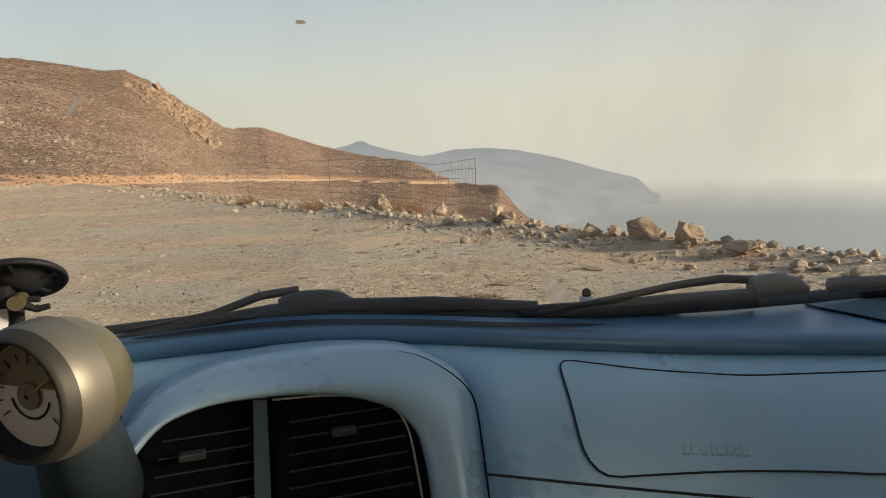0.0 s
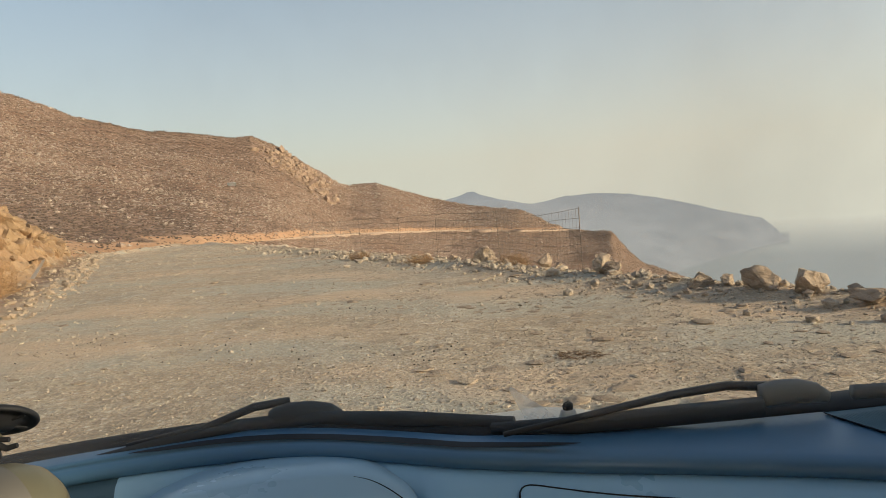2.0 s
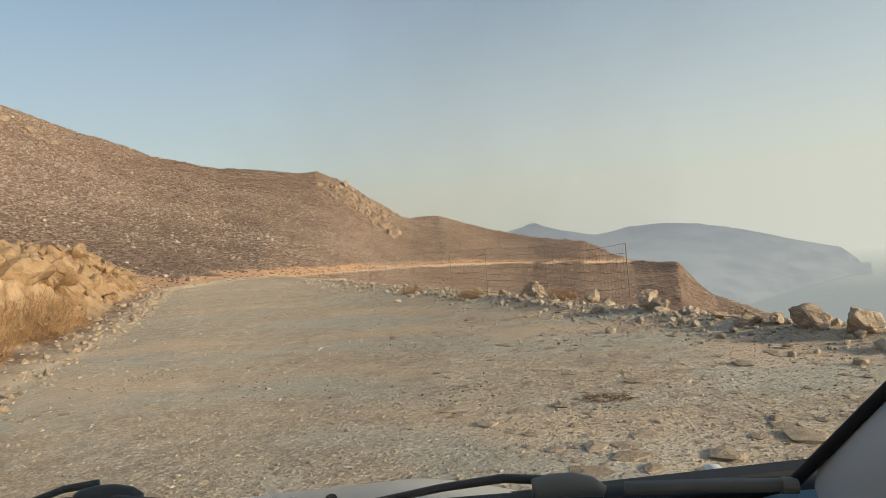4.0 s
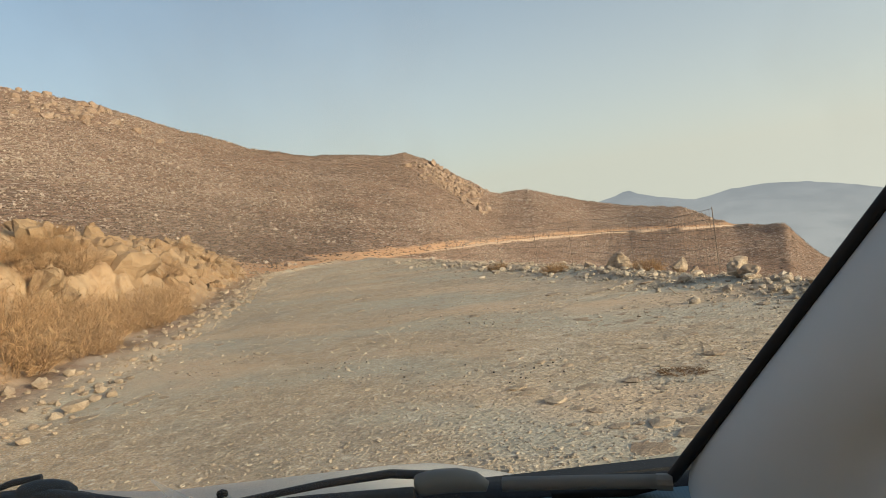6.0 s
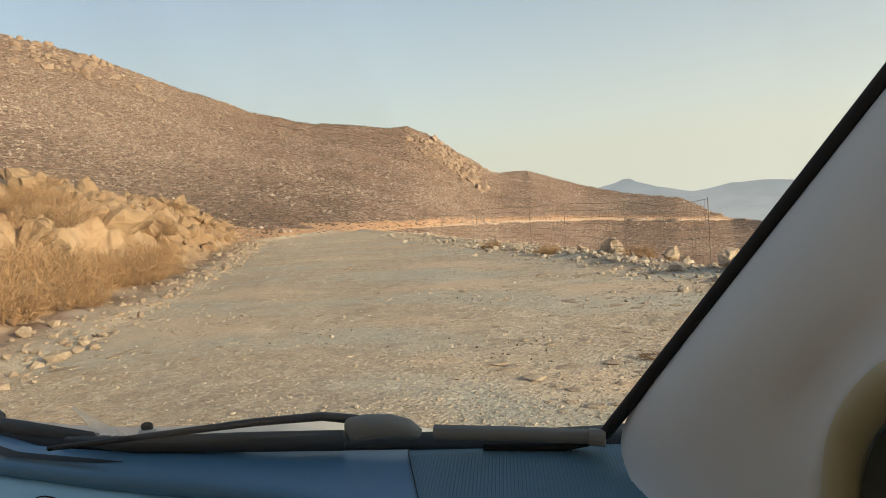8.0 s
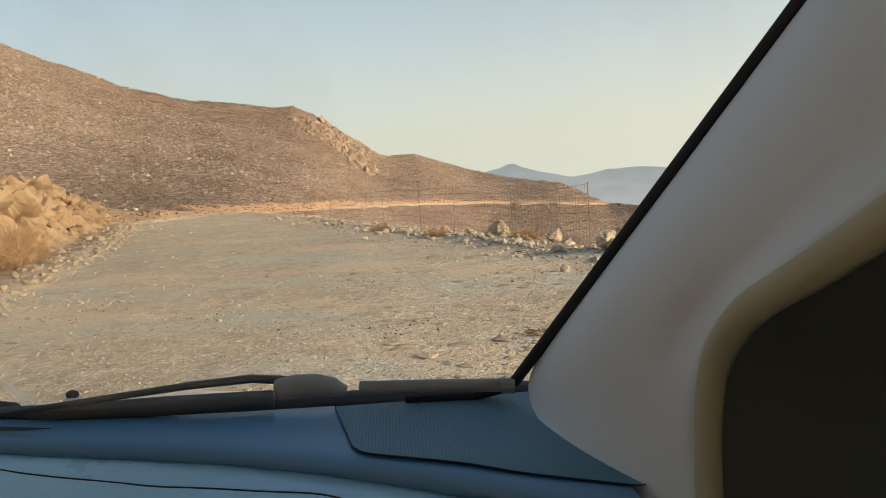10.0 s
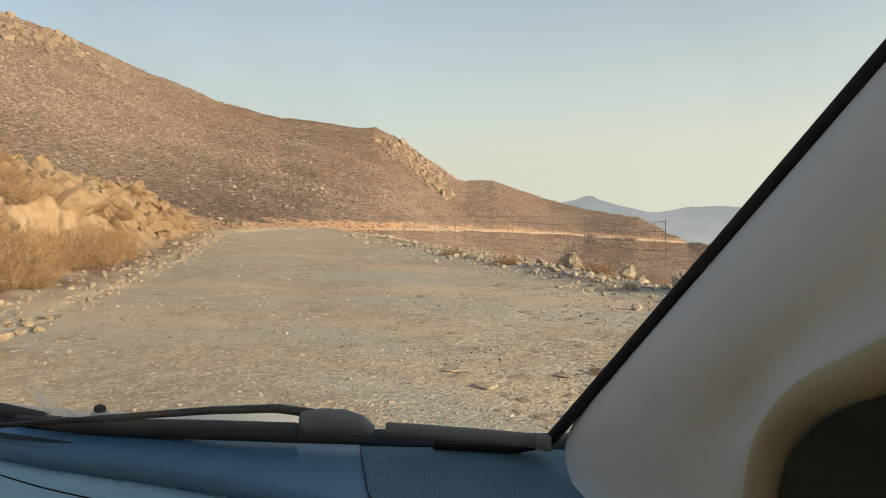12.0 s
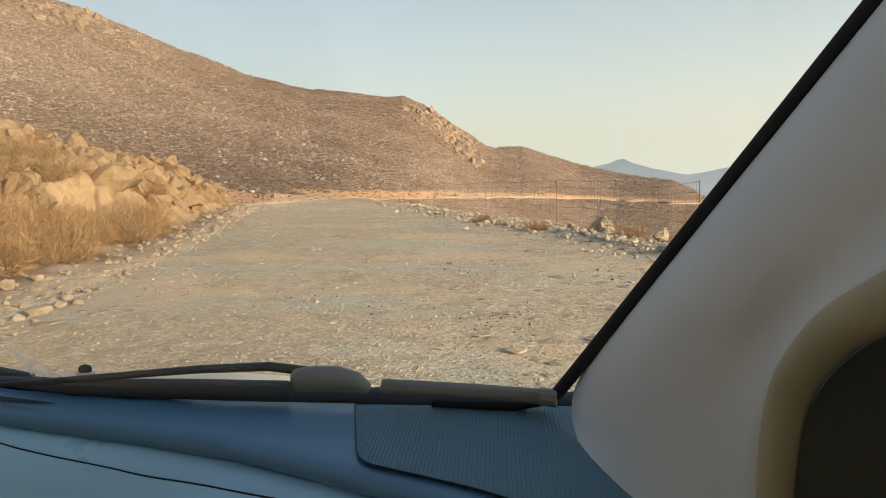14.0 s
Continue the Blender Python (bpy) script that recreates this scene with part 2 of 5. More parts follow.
def tube(points, radius, n=8, flat=1.0):
    """A closed rod along points; radius a number or one per point; flat squeezes it in height."""
    pts = [Vector(p) for p in points]
    rad = radius if isinstance(radius, (list, tuple)) else [radius] * len(pts)
    verts, faces = [], []
    for i, p in enumerate(pts):
        d = (pts[min(i + 1, len(pts) - 1)] - pts[max(i - 1, 0)]).normalized()
        side = d.cross(Vector((0, 0, 1)))
        if side.length < 1e-3:
            side = Vector((1, 0, 0))
        side.normalize()
        up = side.cross(d)
        for k in range(n):
            a = 2 * math.pi * k / n
            verts.append(tuple(p + side * (math.cos(a) * rad[i]) + up * (math.sin(a) * rad[i] * flat)))
        if i:
            for k in range(n):
                a, b = (i - 1) * n + k, (i - 1) * n + (k + 1) % n
                faces.append((a, b, b + n, a + n))
    faces += [tuple(range(n))[::-1], tuple(range(len(verts) - n, len(verts)))]
    return verts, faces


def loft(rows, closed=False, caps=False):
    """A sheet through rows of equally many points."""
    n = len(rows[0])
    verts = [tuple(p) for r in rows for p in r]
    faces = []
    for i in range(len(rows) - 1):
        for k in range(n if closed else n - 1):
            a, b = i * n + k, i * n + (k + 1) % n
            faces.append((a, b, b + n, a + n))
    if caps:
        faces += [tuple(range(n))[::-1], tuple(range(len(verts) - n, len(verts)))]
    return verts, faces


def slab(outline, depth):
    """A plate: an outline of points and its copy moved by depth (a vector), closed round the rim."""
    bm = bmesh.new()
    a = [bm.verts.new(p) for p in outline]
    b = [bm.verts.new(Vector(p) + Vector(depth)) for p in outline]
    bm.faces.new(a)
    bm.faces.new(b[::-1])
    for i in range(len(a)):
        j = (i + 1) % len(a)
        bm.faces.new((a[i], b[i], b[j], a[j]))
    return bm


def merge(*geos):
    verts, faces = [], []
    for v, f in geos:
        o = len(verts)
        verts += list(v)
        faces += [tuple(i + o for i in q) for q in f]
    return verts, faces


def smooth_curve(xs, ys):
    """A soft curve through knots."""
    fine = np.linspace(xs[0], xs[-1], 200)
    y = np.interp(fine, xs, ys)
    y = np.convolve(np.pad(y, 9, "edge"), np.ones(19) / 19, "valid")
    return lambda x: np.interp(x, fine, y)


# ---- value noise for terrain and stones ----
LATTICE = np.random.RandomState(5).rand(256, 256)


def vnoise(x, y):
    xi, yi = np.floor(x).astype(int), np.floor(y).astype(int)
    fx, fy = x - xi, y - yi
    fx, fy = fx * fx * (3 - 2 * fx), fy * fy * (3 - 2 * fy)
    g = lambda i, j: LATTICE[i % 256, j % 256]
    return (g(xi, yi) * (1 - fx) + g(xi + 1, yi) * fx) * (1 - fy) + (g(xi, yi + 1) * (1 - fx) + g(xi + 1, yi + 1) * fx) * fy


def fbm(x, y, octaves=5, gain=0.5):
    s, a, t = 0.0, 1.0, 0.0
    for o in range(octaves):
        s = s + a * (vnoise(x * 2 ** o + 17.3 * o, y * 2 ** o + 9.1 * o) - 0.5)
        t += a
        a *= gain
    return s / t


def facets(x, y, cell, tilt, seed):
    """Broken rock: every cell of a loose grid has its own height and lean."""
    gx, gy = x / cell, y / cell
    xi, yi = np.floor(gx).astype(int), np.floor(gy).astype(int)
    best, out = np.full(gx.shape, 9.0), np.zeros(gx.shape)
    g = lambda i, j, k: LATTICE[(i * 3 + k * 37 + seed) % 256, (j * 5 + k * 91 + seed) % 256]
    for i in (-1, 0, 1):
        for j in (-1, 0, 1):
            ci, cj = xi + i, yi + j
            dx, dy = gx - ci - g(ci, cj, 0), gy - cj - g(ci, cj, 1)
            d = dx * dx + dy * dy
            v = (g(ci, cj, 2) - 0.5) + tilt * ((g(ci, cj, 3) - 0.5) * dx + (g(ci, cj, 4) - 0.5) * dy)
            out = np.where(d < best, v, out)
            best = np.minimum(d, best)
    return out


# ---- terrain: a gravel road along a slope above the sea ----
ROAD_AZ = radians(36)
UX, UY = -math.sin(ROAD_AZ), math.cos(ROAD_AZ)      # along the road
NX, NY = UY, -UX                                    # to its seaward side
EYE_Z, SEA = 1.28, -315.0


def road_xy(s, n):
    return s * UX + n * NX, s * UY + n * NY


def polar(az, d):
    return -math.sin(radians(az)) * d, math.cos(radians(az)) * d


# the hill: skyline height angle by bearing (degrees, left positive), its foot and how far off both lie
SKY_AZ = [-14, -10, -8, -6, -4.5, -3.5, -2, 0, 4, 8, 11, 13, 15.5, 18, 19, 21, 23.2, 25.5, 29.5, 33, 38, 43, 49.5, 54, 62, 75, 95]
SKY_EL = [-9.8, -8.4, -7.7, -6.9, -5.4, -4.15, -3.9, -3.5, -1.6, -1.0, -0.2, 0.6, 1.6, 1.5, 1.85, 3.25, 4.95, 6.05, 6.45, 6.7, 8.0, 9.9, 12.6, 13.8, 14.5, 15, 14]
sky_el = lambda a: np.interp(a, SKY_AZ, SKY_EL)
foot_r = lambda a: np.interp(a, [-14, -4, 10, 18, 24, 30, 36, 44, 52, 62, 90], [170, 160, 150, 120, 88, 64, 50, 42, 32, 26, 20])
crest_r = lambda a: np.interp(a, [-14, -4, 4, 11, 16, 21, 30, 50, 90], [200, 225, 260, 280, 275, 250, 215, 175, 130])
foot_el = lambda a: np.interp(a, [-14, -4, 8, 16, 24, 30, 100], [-11, -10, -8, -6, -3.2, -2.35, -2.2])


coast_el = lambda a: np.interp(a, [-1, 5, 10, 18, 24, 30, 36, 40], [-3.85, -3.4, -3.02, -2.62, -2.5, -2.4, -2.4, -2.4])


def hill_z(a, r):
    r0, r1 = foot_r(a), crest_r(a)
    g = (r - r0) / (r1 - r0)
    el = foot_el(a) + (sky_el(a) - foot_el(a)) * np.clip(g, 0, 1) ** 0.8
    el = np.where(g < 0, foot_el(a) + (r / r0 - 1) * 70, el)
    z = EYE_Z + r * np.tan(np.radians(np.clip(el, -60, 30)))
    past = np.maximum(r - r1, 0)
    return z - past * 0.45 - past ** 2 * 0.002


def terrain(x, y):
    """Height, and how far a place is road surface and bare bank."""
    x, y = np.asarray(x, float), np.asarray(y, float)
    s, n = x * UX + y * UY, x * NX + y * NY
    r, a = np.hypot(x, y), np.degrees(np.arctan2(-x, y))
    r_foot, r_crest = foot_r(a), crest_r(a)
    arc = np.radians(a) * 170
    wob = fbm(x * 0.16, y * 0.16, 4)
    road_z = -0.017 * np.clip(s, -20, 90) - 0.02 * np.maximum(np.abs(n) - 6, 0)
    road_z = road_z - 0.022 * np.clip(n, 0, 12) + 0.07 * fbm(x * 0.35, y * 0.35, 4) + 0.016 * fbm(x * 2.5, y * 2.5, 3) + 0.005 * fbm(x * 9.0, y * 9.0, 3)
    # landward: a shoulder of loose stones, then a cut rock bank, then the slope
    left = -(n + 2.5 - 0.06 * np.clip(s, 0, 24)) + 0.8 * wob
    height = np.clip(2.0 - 0.012 * s, 0.6, 2.0) * (1 + 0.55 * fbm(s * 0.22, n * 0.1 + 3, 3))
    crag = fbm(s * 0.55, n * 0.55 + 40, 5, 0.6)
    k = np.clip((left - 1.6 + 1.6 * crag) / 1.9, 0, 1)
    step = k * k * (3 - 2 * k)
    ledge = 0.55 * np.abs(fbm(s * 0.9 + 5, n * 0.9, 4, 0.6)) * np.clip(left - 1.2, 0, 1)
    bank_z = 0.16 * np.clip(left, 0, 1.6) + height * step + ledge * step * 1.6 + 0.30 * np.clip(left - 3.4, 0, 40) + 0.9 * crag * np.clip(left - 2.4, 0, 1)
    blocks = np.abs(fbm(s * 1.5 + 60, n * 1.5, 4, 0.55)) + 0.6 * np.abs(fbm(s * 4.0, n * 4.0 + 20, 3, 0.6))
    wx, wy = x + 0.5 * fbm(x * 0.9, y * 0.9 + 3, 3), y + 0.5 * fbm(x * 0.9 + 11, y * 0.9, 3)
    rocky = 0.40 * facets(wx, wy, 1.3, 0.7, 7) + 0.22 * facets(wx, wy, 0.7, 0.8, 21) + 0.10 * facets(wx, wy, 0.3, 0.9, 40)
    bank_z = bank_z + rocky * np.clip((left - 1.1) / 0.9, 0, 1) * np.clip((14 - left) / 8, 0.15, 1)
    bank_z = bank_z + 0.35 * blocks * np.clip((left - 1.3) / 0.8, 0, 1) * np.clip((9 - left) / 4, 0, 1)
    near = road_z + np.where(left > 0, bank_z, 0)
    # seaward: a low berm, then the drop
    right = n - 6.7 - 0.8 * wob
    berm = 0.12 * np.exp(-((right - 0.5) / 0.55) ** 2)
    drop = np.clip(right - 1.0, 0, 400)
    near = near + berm - drop * 0.62 - 0.25 * fbm(x * 0.5, y * 0.5, 4) * np.clip(drop, 0, 2)
    near = near - np.clip(s - 62, 0, 400) * 0.5                     # the road turns away behind the slope
    hill = hill_z(a, r) + (fbm(x * 0.03, y * 0.03, 5) * 3.2 + fbm(x * 0.15, y * 0.15, 4) * 1.2 + 0.25 * facets(arc, 3 * r, 9.0, 1.3, 3) + 0.12 * facets(arc, 3 * r, 3.6, 1.3, 9)) * np.clip((r - 60) / 160, 0, 1)
    shoulder = np.exp(-((a - 22.2) / 1.7) ** 2) * np.clip(((r - r_foot) / (r_crest - r_foot) - 0.55) / 0.3, 0, 1)
    hill = hill + 2.4 * shoulder * np.minimum(facets(arc, 2 * r, 11.0, 1.8, 30), 0)
    hill = np.where(np.abs(a) > 110, -400, hill)
    z = np.maximum(np.maximum(near, hill), SEA - 30)
    on_road = np.clip(1.1 - left / 0.9, 0, 1) * np.clip(1.6 - right / 1.2, 0, 1) * (near >= hill - 0.2) * np.clip(1 - (s - 60) / 6, 0, 1)
    bare = np.clip((left - 0.9) / 0.7, 0, 1) * np.clip(1.6 - (left - 3.2) / 2.2, 0, 1) * (near >= hill - 0.3)
    # raw earth: the cut at the hill's foot and above the coast road
    el = np.degrees(np.arctan2(z - EYE_Z, r))
    ragged = 0.9 * fbm(x * 0.06 + 80, y * 0.06, 4) + 0.5 * fbm(x * 0.3, y * 0.3 + 9, 3)
    top = np.interp(a, [-2, 8, 18, 24, 32, 40, 46], [0.10, 0.16, 0.30, 0.55, 0.9, 1.7, 1.8]) * (1 + 1.3 * ragged)
    over = el - coast_el(a)
    cut = np.clip(1.2 - np.maximum(over - top, 0) / 0.15, 0, 1) * np.clip(1 + (over + 0.02) / 0.06, 0, 1) * (a > -1.5) * (a < 50) * (r > 36) * (1 - on_road) * (hill > near)
    return z, on_road, np.clip(bare, 0, 1), np.clip(cut, 0, 1)


def ground_z(x, y):
    return float(terrain(x, y)[0])


def build_ground():
    az = np.radians(np.concatenate([np.arange(-180, -50, 5.0), np.arange(-50, 22, 0.3), np.arange(22, 66, 0.16), np.arange(66, 76, 0.5), np.arange(76, 180, 4.0)]))
    rr = np.concatenate([[0.01, 1.0, 2.0], np.geomspace(2.5, 70, 390), np.geomspace(70.8, 420, 210), [800, 1100, 1600]])
    a, r = np.meshgrid(az, rr, indexing="ij")
    x, y = -np.sin(a) * r, np.cos(a) * r
    z, road, bank, cut = terrain(x, y)
    na, nr = a.shape
    idx = np.arange(na * nr).reshape(na, nr)
    nxt = np.roll(idx, -1, 0)
    quads = np.stack([idx[:, :-1], idx[:, 1:], nxt[:, 1:], nxt[:, :-1]], -1).reshape(-1, 4)
    me = bpy.data.meshes.new("ground")
    me.from_pydata(np.stack([x, y, z], -1).reshape(-1, 3).tolist(), [], quads[:, ::-1].tolist())
    for name, v in (("road", road), ("bank", bank), ("cut", cut)):
        at = me.attributes.new(name, "FLOAT", "POINT")
        at.data.foreach_set("value", v.ravel().astype(np.float32))
    me.materials.append(M_GROUND)
    shade(me, True)
    return tagged(new("ground", me), "stony gravel road and dry brown hillside above the sea", "ground", kind="structure")


build_ground()


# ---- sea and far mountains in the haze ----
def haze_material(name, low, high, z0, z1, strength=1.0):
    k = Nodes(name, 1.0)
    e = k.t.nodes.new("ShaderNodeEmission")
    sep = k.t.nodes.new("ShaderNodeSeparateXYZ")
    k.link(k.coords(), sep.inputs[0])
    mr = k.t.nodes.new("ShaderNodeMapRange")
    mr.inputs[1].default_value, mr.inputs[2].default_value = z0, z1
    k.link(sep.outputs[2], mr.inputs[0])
    # haze painted into the glow: paler towards the waterline
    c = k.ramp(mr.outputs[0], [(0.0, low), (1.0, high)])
    # darker mottling painted in for the shading of the ridges
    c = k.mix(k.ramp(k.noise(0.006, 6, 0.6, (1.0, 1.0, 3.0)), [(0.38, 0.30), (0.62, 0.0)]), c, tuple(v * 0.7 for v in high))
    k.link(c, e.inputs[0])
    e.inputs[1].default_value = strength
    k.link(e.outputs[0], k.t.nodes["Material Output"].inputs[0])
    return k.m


def build_sea():
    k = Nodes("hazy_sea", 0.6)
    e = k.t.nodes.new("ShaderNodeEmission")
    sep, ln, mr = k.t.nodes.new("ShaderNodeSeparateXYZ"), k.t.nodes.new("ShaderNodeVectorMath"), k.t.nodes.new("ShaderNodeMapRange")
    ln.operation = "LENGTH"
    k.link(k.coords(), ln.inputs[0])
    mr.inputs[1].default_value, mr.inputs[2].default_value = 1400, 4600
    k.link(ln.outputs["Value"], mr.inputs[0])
    # haze painted in: the sea glows, pales with distance and clears to sky
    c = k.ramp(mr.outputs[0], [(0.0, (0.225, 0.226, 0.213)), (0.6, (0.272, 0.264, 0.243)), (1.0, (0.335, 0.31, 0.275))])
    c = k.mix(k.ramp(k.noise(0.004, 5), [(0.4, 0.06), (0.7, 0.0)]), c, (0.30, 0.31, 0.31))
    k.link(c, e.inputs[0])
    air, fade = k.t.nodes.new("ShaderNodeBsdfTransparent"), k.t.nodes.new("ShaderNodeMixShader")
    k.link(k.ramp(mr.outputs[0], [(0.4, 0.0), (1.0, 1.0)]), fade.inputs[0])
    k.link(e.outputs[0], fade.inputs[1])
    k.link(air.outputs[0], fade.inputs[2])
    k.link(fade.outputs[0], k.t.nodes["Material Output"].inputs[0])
    n = 96
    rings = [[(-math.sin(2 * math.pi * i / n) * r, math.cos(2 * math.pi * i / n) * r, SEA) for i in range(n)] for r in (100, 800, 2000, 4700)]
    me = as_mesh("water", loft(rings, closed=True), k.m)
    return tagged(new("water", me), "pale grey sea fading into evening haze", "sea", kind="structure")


def far_ridge(name, dist, knots_az, knots_el, low, high, seed, label):
    """A mountain ridge in the haze, with a rough front slope."""
    az = np.arange(knots_az[0], knots_az[-1], 0.12)
    el = np.interp(az, knots_az, knots_el) + 0.10 * fbm(az * 1.7 + seed, az * 0 + seed, 4)
    top = np.maximum(EYE_Z + dist * np.tan(np.radians(el)), SEA + 4)
    depth = np.interp(az, [-15.5, -12, -7, -2], [180, 620, 1150, 1500])    # the coast runs nearer
    rows = []
    for j in range(14):
        f = j / 13
        d = dist - depth * (1 - f) ** 1.3 + 60 * fbm(az * 0.9 + 3 * seed, az * 0 + f * 5, 4) * (1 - f)
        z = SEA - 6 + (top - SEA + 6) * f ** 0.9
        rows.append([(-math.sin(radians(a)) * dd, math.cos(radians(a)) * dd, zz) for a, dd, zz in zip(az, d, z)])
    back = [(p[0] * 1.12, p[1] * 1.12, SEA - 6) for p in rows[-1]]
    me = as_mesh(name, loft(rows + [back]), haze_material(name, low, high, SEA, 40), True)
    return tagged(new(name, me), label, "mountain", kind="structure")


build_sea()
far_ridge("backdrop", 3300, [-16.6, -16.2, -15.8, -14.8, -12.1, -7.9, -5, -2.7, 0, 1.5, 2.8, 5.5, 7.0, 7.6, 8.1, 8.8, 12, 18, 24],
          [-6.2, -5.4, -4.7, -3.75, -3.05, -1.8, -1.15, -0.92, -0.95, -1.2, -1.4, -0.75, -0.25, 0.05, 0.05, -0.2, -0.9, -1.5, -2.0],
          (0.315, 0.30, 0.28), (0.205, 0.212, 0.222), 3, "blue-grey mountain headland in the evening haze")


# ---- stones ----
def rock_shape(seed, detail=3, cuts=9, rough=0.16):
    """A broken stone about one unit across, with flat fractures and worn edges."""
    rnd = random.Random(seed)
    bm = bmesh.new()
    bmesh.ops.create_icosphere(bm, subdivisions=detail, radius=0.55)
    planes = []
    for _ in range(cuts):
        d = Vector((rnd.gauss(0, 1), rnd.gauss(0, 1), rnd.gauss(0, 1))).normalized()
        planes.append((d, rnd.uniform(0.20, 0.38)))
    off = Vector((seed * 3.1, seed * 1.7, seed))
    for v in bm.verts:
        for d, h in planes:
            over = v.co.dot(d) - h
            if over > 0:
                v.co -= d * over * 0.97
        v.co += v.co.normalized() * (noise.fractal(v.co * 3.2 + off, 0.8, 2.0, 4) * rough * 0.5)
    return bm


ROCKS = [as_mesh("boulder", rock_shape(i, 4, 14 + i % 4), M_BOULDER) for i in range(5)]
BANKROCKS = [as_mesh("bank_rock", rock_shape(20 + i, 3, 20 + i % 5, 0.24), M_BANKROCK) for i in range(6)]
for me in ROCKS + BANKROCKS:
    shade(me, False)


def place_rock(name, me, x, y, size, sink, turn, label, group, squash=0.75, tilt=(0, 0)):
    ob = new(name, me)
    ob.matrix_world = Matrix.Translation((x, y, ground_z(x, y) + size * (squash * 0.42 - sink))) @ pose(0, 0, 0, tilt[0], tilt[1], turn) @ Matrix.Diagonal((size, size * 0.85, size * squash, 1))
    return tagged(ob, label, "boulder", group)


rnd = random.Random(11)
# boulders that line the seaward edge: bearing, distance, size, height ratio
EDGE = [(9.7, 16.8, 0.26, 0.8), (7.4, 15.8, 0.62, 0.75), (6.4, 15.6, 0.34, 0.7), (4.4, 14.8, 0.30, 0.7), (2.0, 13.4, 0.46, 0.9), (0.8, 13.0, 0.26, 0.8),
        (-2.6, 11.4, 0.52, 0.8), (-3.6, 11.2, 0.42, 0.6), (-6.2, 10.6, 0.24, 0.7), (-8.2, 9.9, 0.26, 0.7), (-10.3, 9.4, 0.42, 0.6),
        (-12.2, 9.3, 0.30, 0.6), (-14.7, 9.0, 0.60, 0.5), (-17.9, 8.6, 0.62, 0.72), (-22.0, 8.0, 0.5, 0.6)]
for i, (a, d, size, ratio) in enumerate(EDGE):
    x, y = polar(a, d)
    place_rock("boulder", ROCKS[i % 5], x, y, size, 0.08, rnd.uniform(0, 360),
               "weathered tan limestone boulder on the road edge", "boulders along the edge", ratio, (rnd.uniform(-15, 15), rnd.uniform(-15, 15)))
# rocks that stand out of the cut bank
for i in range(250):
    s = rnd.uniform(3, 44)
    n = -(2.5 - 0.06 * min(s, 24)) - rnd.uniform(1.8, 5.2)
    x, y = road_xy(s, n)
    size = rnd.choice((0.35, 0.5, 0.75, 1.05, 1.45)) * rnd.uniform(0.85, 1.2)
    place_rock("bank_rock", BANKROCKS[i % 6], x, y, size, 0.34, rnd.uniform(0, 360),
               "ochre limestone rock set in the cut bank", "rocks of the bank", rnd.uniform(0.7, 1.15), (rnd.uniform(-25, 25), rnd.uniform(-25, 25)))


def pebble_templates(count, jitter, seed, plain=False):
    rs = np.random.RandomState(seed)
    if plain:                                       # far stones: eight faces each
        v = 0.5 * np.array([(1, 0, 0), (0, 1, 0), (-1, 0, 0), (0, -1, 0), (0, 0, 1), (0, 0, -1)], float)
        f = np.array([(0, 1, 4), (1, 2, 4), (2, 3, 4), (3, 0, 4), (1, 0, 5), (2, 1, 5), (3, 2, 5), (0, 3, 5)])
        return [v * rs.uniform(1 - jitter, 1 + jitter, v.shape) + rs.normal(0, 0.06, v.shape) for _ in range(count)], f
    bm = bmesh.new()
    bmesh.ops.create_icosphere(bm, subdivisions=1, radius=0.5)
    bm.verts.ensure_lookup_table()
    v = np.array([p.co[:] for p in bm.verts])
    f = np.array([[q.index for q in t.verts] for t in bm.faces])
    bm.free()
    return [v * rs.uniform(1 - jitter, 1 + jitter, v.shape) for _ in range(count)], f


def scatter(name, xs, ys, sizes, material, label, category, squash=(0.45, 0.8), sink=0.15, seed=1, plain=False):
    """Many small stones as one mesh."""
    rs = np.random.RandomState(seed)
    temps, f = pebble_templates(10, 0.32, seed, plain)
    z = terrain(xs, ys)[0]
    nv = len(temps[0])
    V = np.empty((len(xs), nv, 3))
    pick = rs.randint(0, 10, len(xs))
    ang = rs.rand(len(xs)) * 6.283
    ca, sa = np.cos(ang)[:, None], np.sin(ang)[:, None]
    q = np.array(temps)[pick]
    sc = sizes[:, None]
    sq = rs.uniform(*squash, len(xs))[:, None]
    wid = rs.uniform(0.6, 1.0, len(xs))[:, None]
    qx, qy = q[:, :, 0], q[:, :, 1] * wid
    V[:, :, 0] = xs[:, None] + (qx * ca - qy * sa) * sc
    V[:, :, 1] = ys[:, None] + (qx * sa + qy * ca) * sc
    V[:, :, 2] = z[:, None] + (q[:, :, 2] * sq + 0.5 * sq - sink) * sc
    F = (f[None] + (np.arange(len(xs)) * nv)[:, None, None]).reshape(-1, 3)
    me = bpy.data.meshes.new(name)
    me.from_pydata(V.reshape(-1, 3).tolist(), [], F.tolist())
    me.materials.append(material)
    return tagged(new(name, me), label, category, kind="stuff")


